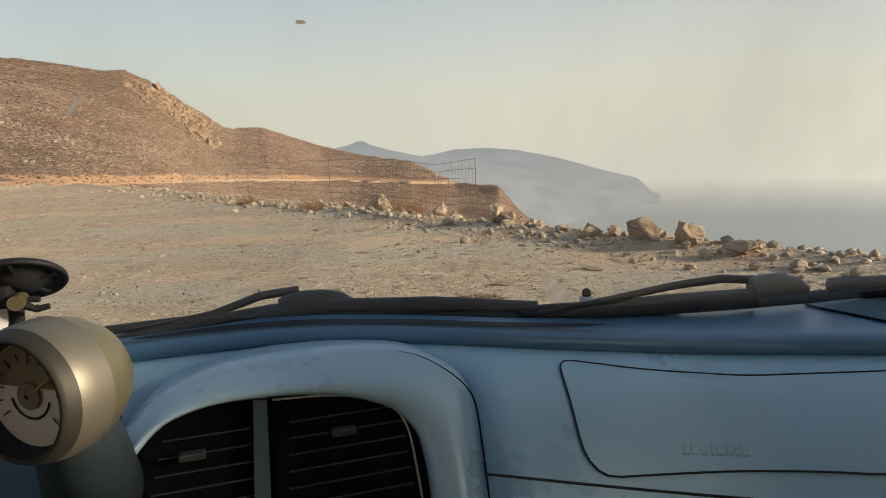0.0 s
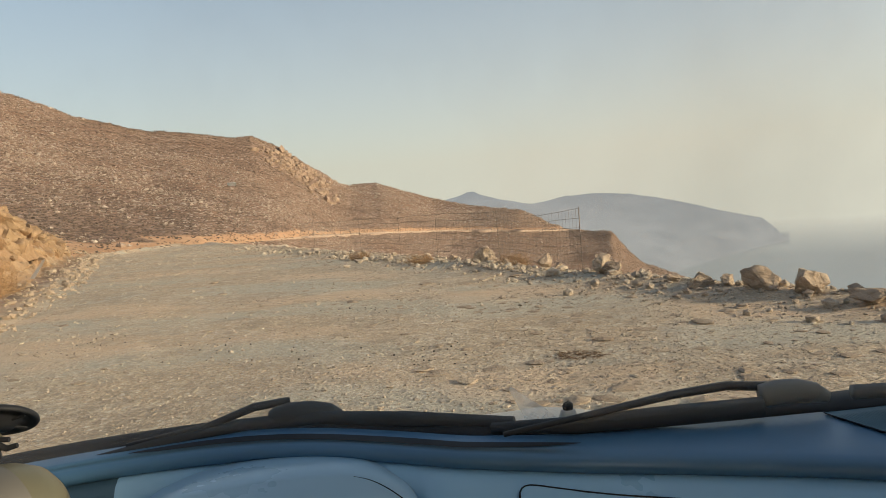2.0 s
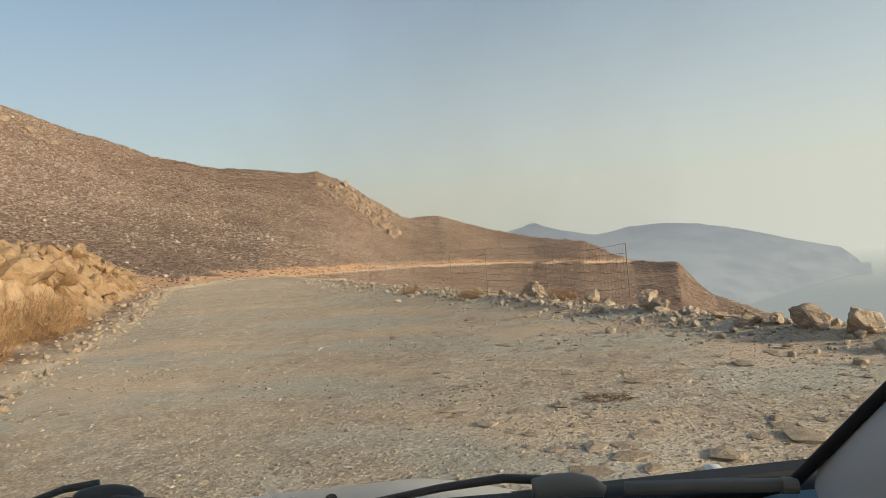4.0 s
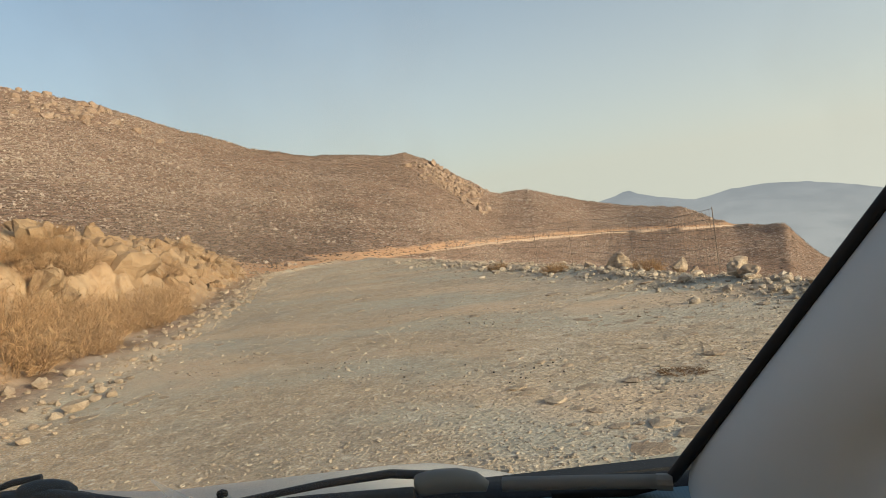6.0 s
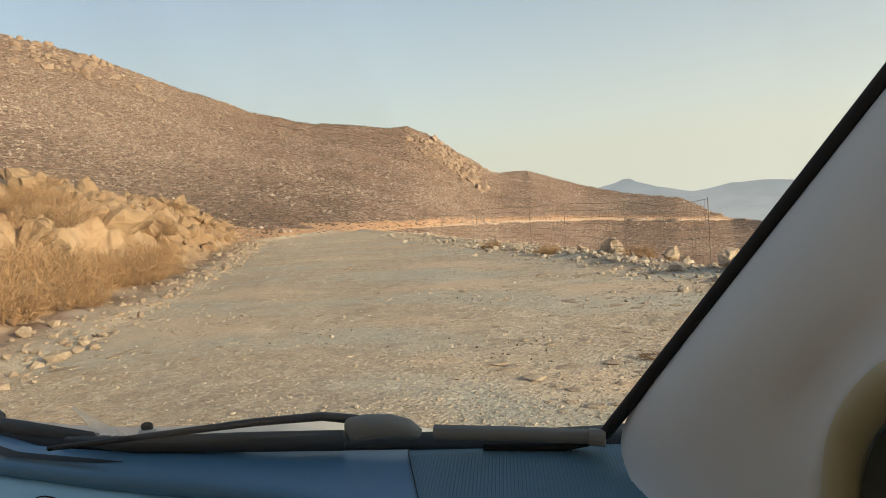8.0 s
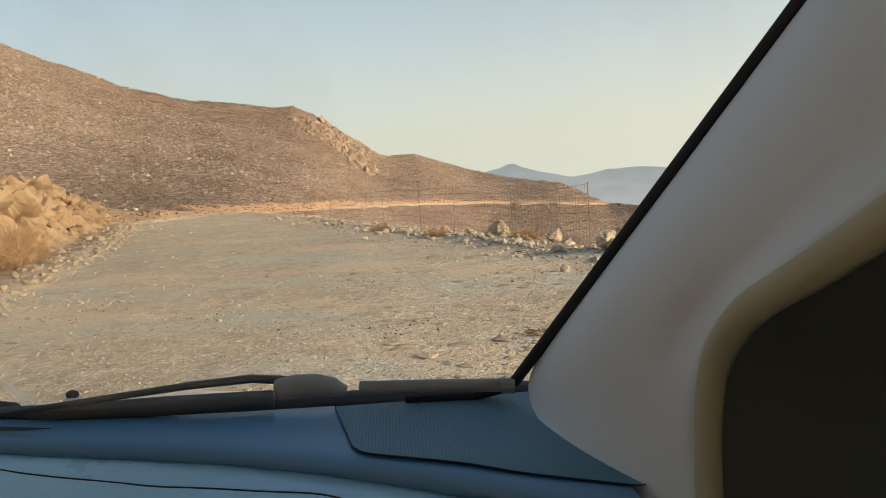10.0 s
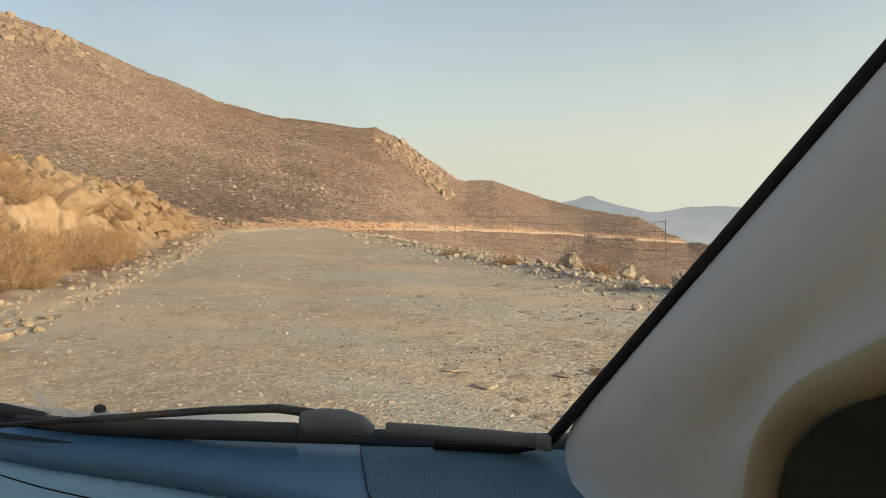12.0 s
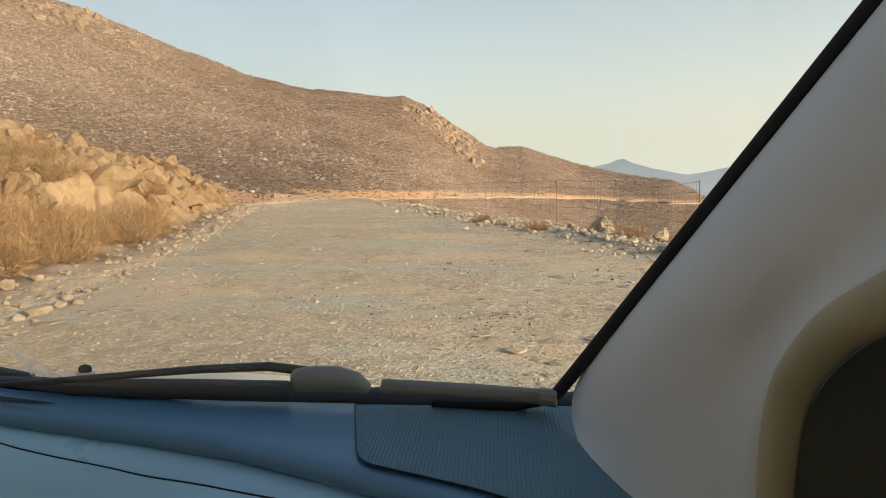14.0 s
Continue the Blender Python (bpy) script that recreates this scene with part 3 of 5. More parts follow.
def gravel():
    rs = np.random.RandomState(3)
    # over the whole road: coarse stones near by, fine chips everywhere
    for name, count, near, far, least, spread, thin, plain in (("gravel", 38000, 3.0, 12, 0.008, 0.012, 0.12, False), ("fine_gravel", 150000, 3.0, 58, 0.010, 0.009, 0.0, True)):
        d = near + (far - near) * rs.rand(count) ** 1.2
        a = np.radians(rs.uniform(-38, 66, count))
        x, y = -np.sin(a) * d, np.cos(a) * d
        road = terrain(x, y)[1]
        drift = fbm(x * 0.8 + 9, y * 0.8, 3) + rs.rand(count) * 0.35
        keep = (road > 0.3) & (drift > thin)
        x, y, d = x[keep], y[keep], d[keep]
        size = np.clip(least + rs.exponential(spread, len(x)), 0, 0.085) * np.clip(d / 10, 0.75, 3.8)
        scatter(name, x, y, size, M_GRAVEL, "loose pale grey and tan gravel on the road", "gravel", (0.28, 0.5), 0.12, 4, plain)
    # flat slabs of rock that show through the road
    d = 3.5 + 26 * rs.rand(2200) ** 1.3
    a = np.radians(rs.uniform(-35, 62, 2200))
    x, y = -np.sin(a) * d, np.cos(a) * d
    keep = (terrain(x, y)[1] > 0.8) & (fbm(x * 0.35 + 4, y * 0.35, 3) > -0.05)
    x, y = x[keep], y[keep]
    scatter("road_slabs", x, y, 0.05 + rs.exponential(0.055, len(x)).clip(0, 0.3), M_EDGESTONE, "flat pale rock slabs worn into the road", "stones", (0.10, 0.2), 0.06, 14)
    # goat droppings in loose clusters
    cx, cy = [], []
    for a0, d0 in ((24, 6.5), (31, 7.5), (12, 6.0), (18, 9.5), (40, 9.0), (27, 12.0)):
        px, py = polar(a0, d0)
        cx += list(px + rs.normal(0, 0.28, 20))
        cy += list(py + rs.normal(0, 0.35, 20))
    k = Nodes("dark_droppings", 0.9)
    k.color(k.mix(k.rand(True), (0.035, 0.026, 0.018), (0.07, 0.052, 0.036)))
    scatter("droppings", np.array(cx), np.array(cy), rs.uniform(0.012, 0.026, len(cx)), k.m, "small dark animal droppings strewn on the road", "droppings", (0.6, 0.9), 0.05, 16)
    # stones swept to the landward edge
    s, off = rs.uniform(2, 50, 1500), rs.gamma(2.0, 0.45, 1500)
    n = -(2.5 - 0.06 * np.minimum(s, 24)) - off + 0.35
    x, y = s * UX + n * NX, s * UY + n * NY
    scatter("edge_stones", x, y, 0.03 + rs.exponential(0.05, len(x)).clip(0, 0.34), M_EDGESTONE, "heap of loose stones along the foot of the bank", "stones", seed=5)
    # the seaward berm
    s, off = rs.uniform(2, 40, 3800), rs.normal(0.5, 0.6, 3800)
    n = 6.7 + off + 0.8 * fbm((s * UX + 7 * NX) * 0.16, (s * UY + 7 * NY) * 0.16, 4)
    x, y = s * UX + n * NX, s * UY + n * NY
    scatter("berm_stones", x, y, 0.025 + rs.exponential(0.042, len(x)).clip(0, 0.28), M_GRAVEL, "low ridge of broken grey stones along the drop", "stones", seed=6)


def hill_cover():
    rs = np.random.RandomState(8)
    count = 92000
    a = rs.uniform(-8, 62, count)
    r = foot_r(a) + (crest_r(a) - foot_r(a)) * rs.rand(count) ** 0.75
    x, y = -np.sin(np.radians(a)) * r, np.cos(np.radians(a)) * r
    far = (0.5 + r / 400) * np.interp(a, [0, 12, 22, 60], [0.72, 0.78, 0.92, 1.0])
    dens = fbm(x * 0.02, y * 0.02, 4) + 0.6 * fbm(x * 0.09 + 31, y * 0.09, 3) + rs.rand(count) * 0.5 - 0.25
    k = dens > 0.10
    scatter("hillside_rocks", x[k], y[k], (0.16 + rs.exponential(0.17, k.sum()).clip(0, 0.9)) * far[k], M_HILLROCK, "scattered pale rocks on the dry hillside", "rocks", seed=9, plain=True)
    k = ~k & (rs.rand(count) < 0.8)
    scatter("hillside_scrub", x[k], y[k], rs.uniform(0.22, 0.6, k.sum()) * far[k], M_SCRUB, "low brown thorny scrub on the hillside", "scrub", (0.35, 0.6), 0.16, 10, True)


k = Nodes("dry_scrub", 1.0, spec=0.1)
k.color(k.mix(k.rand(True), (0.135, 0.10, 0.073), (0.215, 0.158, 0.118)))
k.bump(k.noise(8, 4), 0.8, 0.2)
M_SCRUB = k.m
gravel()
hill_cover()


def cliffs():
    """Bare rock faces under the shoulder of the hill."""
    rs = np.random.RandomState(12)
    a = np.concatenate([rs.normal(22.6, 0.9, 160), rs.normal(20.6, 0.7, 70), rs.normal(51, 2.2, 60)])
    f = np.concatenate([rs.uniform(0.72, 0.98, 160), rs.uniform(0.6, 0.97, 70), rs.uniform(0.86, 1.0, 60)])
    r = foot_r(a) + (crest_r(a) - foot_r(a)) * f
    x, y = -np.sin(np.radians(a)) * r, np.cos(np.radians(a)) * r
    scatter("cliff_rocks", x, y, rs.uniform(0.9, 3.0, len(a)), M_CLIFF, "ochre rock faces below the hill's shoulder", "cliff", (0.6, 1.0), 0.38, 15)


cliffs()


# ---- the coast road cut across the far slope ----
def coast_road():
    """The road bed as a ribbon laid into the slope."""
    kr = Nodes("far_gravel_road", 0.95, spec=0.2)
    kr.color(kr.mix(kr.noise(0.3, 5), (0.40, 0.285, 0.20), (0.48, 0.36, 0.265)))
    lo, hi = [], []
    for a in np.arange(-1.0, 26.0, 0.25):
        e = float(coast_el(a))
        rr = np.geomspace(foot_r(a) * 0.9, crest_r(a), 400)
        z = terrain(-np.sin(np.radians(a)) * rr, np.cos(np.radians(a)) * rr)[0]
        ang = np.degrees(np.arctan2(z - EYE_Z, rr))
        r0 = rr[int(np.argmax(ang > e))]
        p = lambda r, up: (-math.sin(radians(a)) * r, math.cos(radians(a)) * r, EYE_Z + r0 * math.tan(radians(e)) + up)
        wide = min(1.0, max(0.02, (26.0 - a) / 6))
        lo.append(p(r0 - 1.8 * wide, 0.1 * wide))
        hi.append(p(r0 + 2.2 * wide, 0.2 * wide))
    base = [(x, y, z - 1.2) for x, y, z in lo]
    tagged(new("coast_road", as_mesh("coast_road", loft([base, lo, hi]), kr.m, True)), "pale dirt road winding across the far slope", "road", kind="structure")


coast_road()


# ---- dry shrubs ----
def straw(name, a, b):
    k = Nodes(name, 0.9, spec=0.2)
    c = k.mix(k.rand(True), a, b)
    k.color(k.mix(k.ramp(k.noise(2.5, 4), [(0.4, 0.5), (0.6, 0.0)]), c, tuple(v * 0.45 for v in a)))
    return k.m


M_STRAW = straw("dry_straw", (0.36, 0.212, 0.100), (0.50, 0.325, 0.172))
M_TWIG = straw("dry_twig", (0.20, 0.12, 0.065), (0.33, 0.21, 0.11))


def shrub_parts(seed, stems, spread, tall, fine):
    """Thin tapering twigs that fan out from the root and fork; returns woody and fine growth."""
    rs = np.random.RandomState(seed)
    wood_v, wood_f, tip_v, tip_f = [], [], [], []

    def blade(v, f, p, q, w):
        d = q - p
        side = np.cross(d, rs.normal(size=3))
        side = side / (np.linalg.norm(side) + 1e-6) * w
        o = len(v)
        v.extend([tuple(p - side), tuple(p + side), tuple(q + side * 0.3), tuple(q - side * 0.3)])
        f.append((o, o + 1, o + 2, o + 3))

    for _ in range(stems):
        az = rs.rand() * 6.283
        lean = abs(rs.normal(0, 0.55))
        root = np.array([math.cos(az), math.sin(az), 0]) * spread * 0.75 * math.sqrt(rs.rand())
        d = np.array([math.cos(az) * math.sin(lean), math.sin(az) * math.sin(lean), math.cos(lean)])
        length = tall * rs.uniform(0.45, 1.0) * (1 - 0.45 * np.linalg.norm(root) / spread)
        p = root
        for seg in range(3):
            q = p + d * length / 3 + rs.normal(0, 0.03, 3) * tall
            blade(wood_v, wood_f, p, q, 0.0045 * (1.3 - seg * 0.35))
            for _ in range(fine):
                t = rs.rand()
                b = p + (q - p) * t
                e = b + (d * 0.5 + rs.normal(0, 0.55, 3)) * tall * rs.uniform(0.07, 0.17)
                blade(tip_v, tip_f, b, e, rs.uniform(0.0026, 0.006))
            p, d = q, d + rs.normal(0, 0.2, 3)
    return (wood_v, wood_f), (tip_v, tip_f)


def make_shrub(seed, stems, spread, tall, fine, label, group, x, y, size=1.0, name="dry_shrub"):
    ob = empty(name, pose(x, y, ground_z(x, y) - 0.04, 0, 0, seed * 40), label=label, category="shrub", group=group)
    wood, tips = shrub_parts(seed, stems, spread, tall, fine)
    part("woody_growth", wood, M_TWIG, ob)
    part("foliage", tips, M_STRAW, ob)
    ob.scale = (size, size, size)
    return ob


bushes = [make_shrub(i + 1, 230, 0.85, 0.95, 8, "golden dry thorn shrub at the foot of the bank", "shrubs along the road", *road_xy(9 + 3 * i, -4.2)) for i in range(3)]
BUSH = [(5.2, -3.5, 1.15), (6.6, -4.1, 1.15), (7.6, -3.4, 0.85), (10.2, -3.6, 1.05), (12.2, -3.2, 1.0), (13.8, -3.9, 1.1), (15.6, -2.9, 1.1), (17.0, -3.4, 1.15),
        (18.6, -2.9, 1.0), (4.0, -4.3, 1.2), (8.3, -4.9, 0.7), (20.4, -3.3, 0.9), (24, -3.6, 0.8), (3.0, -3.7, 0.9), (14.8, -3.3, 0.9)]
for i, (s, n, size) in enumerate(BUSH):
    x, y = road_xy(s, n)
    copy_thing(bushes[i % 3], pose(x, y, ground_z(x, y) - 0.05, 0, 0, 70 * i)).scale = (size, size, size * rnd.uniform(0.85, 1.1))
# growth on top of the bank
for i in range(72):
    s, n = rnd.uniform(4, 36), -rnd.uniform(4.0, 9.5)
    x, y = road_xy(s, n)
    f = rnd.uniform(0.35, 0.85)
    o = copy_thing(bushes[i % 3], pose(x, y, ground_z(x, y) - 0.05, 0, 0, 50 * i))
    o.scale = (f, f, f * 0.7)
    tagged(o, "dry straw-coloured shrub on the rocky bank", "shrub", "shrubs on the bank")
# tufts on the seaward side
for i, (a, d, f) in enumerate([(12.4, 17.2, 0.42), (4.6, 14.2, 0.42), (17.5, 21, 0.4), (9.3, 19.5, 0.3)]):
    x, y = polar(a, d)
    o = copy_thing(bushes[i % 3], pose(x, y, ground_z(x, y) - 0.03, 0, 0, 50 * i))
    o.scale = (f, f, f * 0.9)
    tagged(o, "small dry grass tuft on the stony edge", "shrub", "tufts on the edge")


# ---- wire fence beyond the edge ----
def wire_fence():
    k = Nodes("rusty_wire", 0.7, 0.6)
    k.color(k.mix(k.noise(9, 4), (0.15, 0.12, 0.10), (0.26, 0.21, 0.175)))
    fence = empty("wire_fence", pose(0, 0, 0), label="sagging rusty wire mesh fence on thin posts", category="fence")
    line = []
    for i in range(29):
        s = 10.0 + i * 0.75
        x, y = road_xy(s, 7.55 + 0.12 * math.sin(i * 0.7))
        line.append(Vector((x, y, ground_z(x, y) - 0.02)))
    tall = 1.2
    for i in range(0, len(line), 4):
        p = line[i]
        part("post", tube([p, p + Vector((0.02 * math.sin(i), 0.03 * math.cos(i), tall + 0.02))], 0.0055, 6), k.m, fence)
    for j in range(8):
        h = 0.06 + j * (tall - 0.08) / 7
        part("wire", tube([p + Vector((0, 0, h + 0.02 * math.sin(i * 1.9 + j))) for i, p in enumerate(line)], 0.0036, 4), k.m, fence)
    ties = []
    for i in range(len(line) - 1):
        for q in range(6):
            p = line[i].lerp(line[i + 1], q / 6)
            ties.append(tube([p + Vector((0, 0, 0.05)), p + Vector((0.01, 0, tall))], 0.003, 3))
    part("mesh_wires", merge(*ties), k.m, fence)


wire_fence()


# a flattened dry plant lying on the road
px, py = polar(-0.4, 5.75)
weed = empty("flattened_weed", pose(px, py, ground_z(px, py) + 0.005), label="flattened dark dry plant on the gravel", category="plant")
wood, tips = shrub_parts(31, 60, 0.28, 0.26, 8)
part("woody_growth", wood, M_TWIG, weed)
part("foliage", tips, M_TWIG, weed)
weed.scale = (0.9, 0.55, 0.16)


# ---- the car that the camera sits in ----
car = empty("car", pose(0, 0, 0, 0, 0, 18), label="small cream-white car with a dark blue-grey dashboard, parked on the gravel", category="car")
base_y = smooth_curve([-0.75, -0.45, -0.3, -0.1, 0.05, 0.2, 0.36, 0.55, 0.73, 0.95], [0.74, 0.86, 0.893, 0.90, 0.838, 0.735, 0.678, 0.652, 0.632, 0.58])
ridge_y = smooth_curve([-0.75, -0.45, -0.25, -0.07, 0.05, 0.16, 0.34, 0.52, 0.68, 0.755, 0.95], [0.74, 0.83, 0.865, 0.855, 0.803, 0.727, 0.616, 0.536, 0.439, 0.38, 0.28])


def face_fall(w):
    """How far the dash face has dropped w metres in front of its upper edge."""
    return 0.14 * w + 3.3 * w * abs(w)


def face_z(x, y):
    return 0.991 - face_fall(float(ridge_y(x)) - y)


def dashboard():
    xs = np.linspace(-0.72, 0.778, 150)
    pad, face = [], []
    for x in xs:
        b, r = float(base_y(x)), float(ridge_y(x))
        w = b - r
        pad.append([(x, b + 0.085, 0.93), (x, b + 0.075, 0.985), (x, b + 0.045, 1.006), (x, b + 0.022, 1.0135), (x, b - w * 0.1, 1.0125), (x, r + w * 0.35, 1.0118), (x, r + 0.016, 1.0112),
                    (x, r + 0.006, 1.0098), (x, r, 1.0065), (x, r - 0.003, 1.002), (x, r - 0.003, 0.997), (x, r + 0.001, 0.992), (x, r + 0.02, 0.982)])
        row = []
        for w in (-0.012, -0.004, 0.004, 0.015, 0.03, 0.05, 0.07, 0.09, 0.11, 0.135, 0.16, 0.185, 0.21):
            row.append((x, r - w, 0.991 - face_fall(max(w, -0.002)) - 0.06 * float(np.interp(x, [-0.285, -0.26, 0.098, 0.106], [0, 1, 1, 0])) * min(1, max(0, (w - 0.012) / 0.05))))
        row += [(x, r - 0.222, 0.80), (x, r - 0.215, 0.72), (x, r - 0.15, 0.58), (x, r - 0.10, 0.42)]
        face.append(row)
    cutoff = int(np.argmax(xs > -0.275))
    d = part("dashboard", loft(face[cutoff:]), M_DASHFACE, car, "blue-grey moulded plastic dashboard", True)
    # the driver's end of the same face is coloured dark teal
    part("driver_fascia", loft(face[:cutoff + 1]), M_TEAL, d, "driver's end of the dashboard face in dark teal", True)
    part("top_pad", loft(pad), M_DASHSHADE, d, "blue-grey dashboard top, coloured darker for its shaded lip", True)
    # the defroster slot along the windscreen
    slot = []
    for x in np.linspace(-0.26, 0.262, 40):
        t = 1 - abs((x - 0.001) / 0.262) ** 6
        y = float(base_y(x)) - 0.012
        slot.append([(x, y - 0.010 * t, 1.0136), (x, y, 1.0142), (x, y + 0.009 * t, 1.0142)])
    part("defroster_slot", loft(slot), M_BLACK, d, "black defroster slot", True)
    return d


dash = dashboard()


def rounded(points, radius, steps=5):
    """Rounds the corners of a closed outline in plan."""
    out = []
    n = len(points)
    for i in range(n):
        p, a, b = Vector(points[i]), Vector(points[i - 1]), Vector(points[(i + 1) % n])
        rad = radius[i] if isinstance(radius, (list, tuple)) else radius
        pa, pb = p + (a - p).normalized() * rad, p + (b - p).normalized() * rad
        for k in range(steps + 1):
            t = k / steps
            q = pa * (1 - t) ** 2 + p * 2 * t * (1 - t) + pb * t * t
            out.append(tuple(q))
    return out


def patch(outline, fn, rings=7):
    """A sheet that fills an outline given in plan and lies on fn(x, y)."""
    c = Vector((sum(p[0] for p in outline) / len(outline), sum(p[1] for p in outline) / len(outline)))
    rows = []
    for j in range(rings):
        f = 1 - j / (rings - 0.5)
        rows.append([(c.x + (p[0] - c.x) * f, c.y + (p[1] - c.y) * f, fn(c.x + (p[0] - c.x) * f, c.y + (p[1] - c.y) * f)) for p in outline])
    verts, faces = loft(rows, closed=True)
    faces.append(tuple(range(len(verts) - len(outline), len(verts))))
    return verts, faces


def densify(pts, step=0.02):
    out = []
    for i in range(len(pts)):
        a, b = Vector(pts[i]), Vector(pts[(i + 1) % len(pts)])
        k = max(1, int((b - a).length / step))
        out += [tuple(a.lerp(b, j / k)) for j in range(k)]
    return out


def airbag_panel():
    plan = [(0.190, 0.684), (0.265, 0.624), (0.345, 0.574), (0.43, 0.540), (0.52, 0.506), (0.585, 0.452), (0.415, 0.453), (0.170, 0.577)]
    plan = densify(rounded(plan, [0.02, 0.03, 0.03, 0.03, 0.03, 0.02, 0.03, 0.03]))
    p = part("airbag_panel", patch(plan, lambda x, y: face_z(x, y) + 0.003), M_PANEL, dash, "smooth blue-grey airbag panel", True)
    rim = [(x, y, face_z(x, y) + 0.0030) for x, y in plan]
    part("panel_gap", tube(rim + rim[:2], 0.0010, 6), M_BLACK, p, "dark gap round the airbag panel", True)
    # embossed marking that cannot be read
    for i, (u, w) in enumerate([(0.0, 0.006), (0.008, 0.006), (0.016, 0.006), (0.026, 0.003), (0.031, 0.006), (0.039, 0.006), (0.047, 0.004), (0.053, 0.006)]):
        x0, y0 = 0.256 + u * 0.86, 0.553 - u * 0.48
        q = [(x0, y0), (x0 + w * 0.86, y0 - w * 0.48), (x0 + w * 0.86 - 0.003, y0 - w * 0.48 - 0.006), (x0 - 0.003, y0 - 0.006)]
        part("embossed_mark", slab([(a, b, face_z(a, b) + 0.0046) for a, b in q], (0, 0, -0.002)), M_CONSOLE, p)
    # glove box split line and handle
    line = [(x, float(ridge_y(x)) - 0.147, face_z(x, float(ridge_y(x)) - 0.147) + 0.001) for x in np.linspace(0.085, 0.60, 30)]
    part("glovebox_gap", tube(line, 0.0014, 5), M_BLACK, dash)
    hx = np.linspace(0.246, 0.345, 8)
    rec = [(x, float(ridge_y(x)) - 0.164) for x in hx] + [(x, float(ridge_y(x)) - 0.188) for x in hx[::-1]]
    h = part("glovebox_handle", patch(rounded(rec, 0.004), lambda x, y: face_z(x, y) + 0.002), M_BLACK, dash, "recessed black glovebox handle", True)
    bar = [(x, float(ridge_y(x)) - 0.176, face_z(x, float(ridge_y(x)) - 0.176) + 0.004) for x in np.linspace(0.275, 0.32, 6)]
    part("latch", tube(bar, 0.006, 8), M_SILVER, h)


airbag_panel()


def instrument_surround():
    """A dark teal sheet laid over the driver's end of the dash face."""
    xs = np.linspace(-0.70, -0.272, 16)
    plan = [(x, float(ridge_y(x)) - 0.035) for x in xs] + [(x, float(ridge_y(x)) - 0.212) for x in xs[::-1]]
    s = part("instrument_surround", patch(plan, lambda x, y: face_z(x, y) + 0.004), M_TEAL, dash, "dark teal sheet on the driver's end of the dash", True)
    line = [(x, float(ridge_y(x)) - 0.15, face_z(x, float(ridge_y(x)) - 0.15) + 0.005) for x in xs]
    part("surround_seam", tube(line, 0.0012, 5), M_BLACK, s)


instrument_surround()


def speaker_grille():
    z = lambda x, y: 1.0145 - 0.015 * max(0, 0.5 - y)
    plan = [(0.512, 0.676), (0.77, 0.660), (0.80, 0.44), (0.79, 0.405), (0.695, 0.452), (0.65, 0.482), (0.553, 0.529), (0.541, 0.545)]
    plan = densify(rounded(plan, [0.006, 0.01, 0.01, 0.01, 0.02, 0.02, 0.008, 0.01], 3))
    teal = plastic("speaker_cover_plastic", (0.090, 0.180, 0.235), 0.55, 500, 0.5)
    g = part("speaker_grille", patch(plan, z), teal, dash, "dark perforated speaker cover", True)
    dots = []
    for i in range(80):
        x = 0.52 + i * 0.0036
        ys = [0.66 - j * 0.004 for j in range(58)]
        run = [y for y in ys if inside(plan, x, y)]
        if len(run) > 3:
            dots.append(tube([(x, run[0], z(x, run[0]) + 0.0006), (x, run[-1], z(x, run[-1]) + 0.0006)], 0.0003, 3))
    part("perforated_sheet", merge(*dots), plastic("speaker_mesh", (0.085, 0.165, 0.21), 0.6), g)
    rim = [(p[0], p[1], z(*p) + 0.0005) for p in plan]
    part("grille_seam", tube(rim + [rim[0]], 0.0006, 4), M_BLACK, g)


def inside(poly, x, y):
    hit = False
    for i in range(len(poly)):
        (x0, y0), (x1, y1) = poly[i - 1], poly[i]
        if (y0 > y) != (y1 > y) and x < (x1 - x0) * (y - y0) / (y1 - y0) + x0:
            hit = not hit
    return hit


speaker_grille()


def side_vent():
    plan = densify(rounded([(0.602, 0.462), (0.645, 0.452), (0.735, 0.385), (0.73, 0.36), (0.70, 0.362), (0.628, 0.418)], 0.012, 4))
    v = part("side_vent", patch(plan, lambda x, y: face_z(x, y) + 0.003), M_BLACK, dash, "black side air vent", True)
    for j in range(5):
        f = 0.12 + 0.19 * j
        a = Vector((0.606, 0.458)).lerp(Vector((0.632, 0.418)), f)
        b = Vector((0.655, 0.446)).lerp(Vector((0.715, 0.368)), f)
        part("slat", tube([(a.x, a.y, face_z(a.x, a.y) + 0.005), (b.x, b.y, face_z(b.x, b.y) + 0.005)], 0.0026, 6, 0.7), M_GRILLE, v)


side_vent()

def resample(pts, n):
    p = np.array([tuple(q) for q in pts])
    t = np.linspace(0, 1, len(p))
    f = np.linspace(0, 1, n)
    c = np.stack([np.interp(f, t, p[:, i]) for i in range(3)], 1)
    for _ in range(4):
        c[1:-1] = (c[:-2] + 2 * c[1:-1] + c[2:]) / 4
    return [Vector(q) for q in c]


# ---- centre console with two air vents ----
CY = lambda z: 0.70 + (z - 0.985) * 0.57           # the plane of the vents


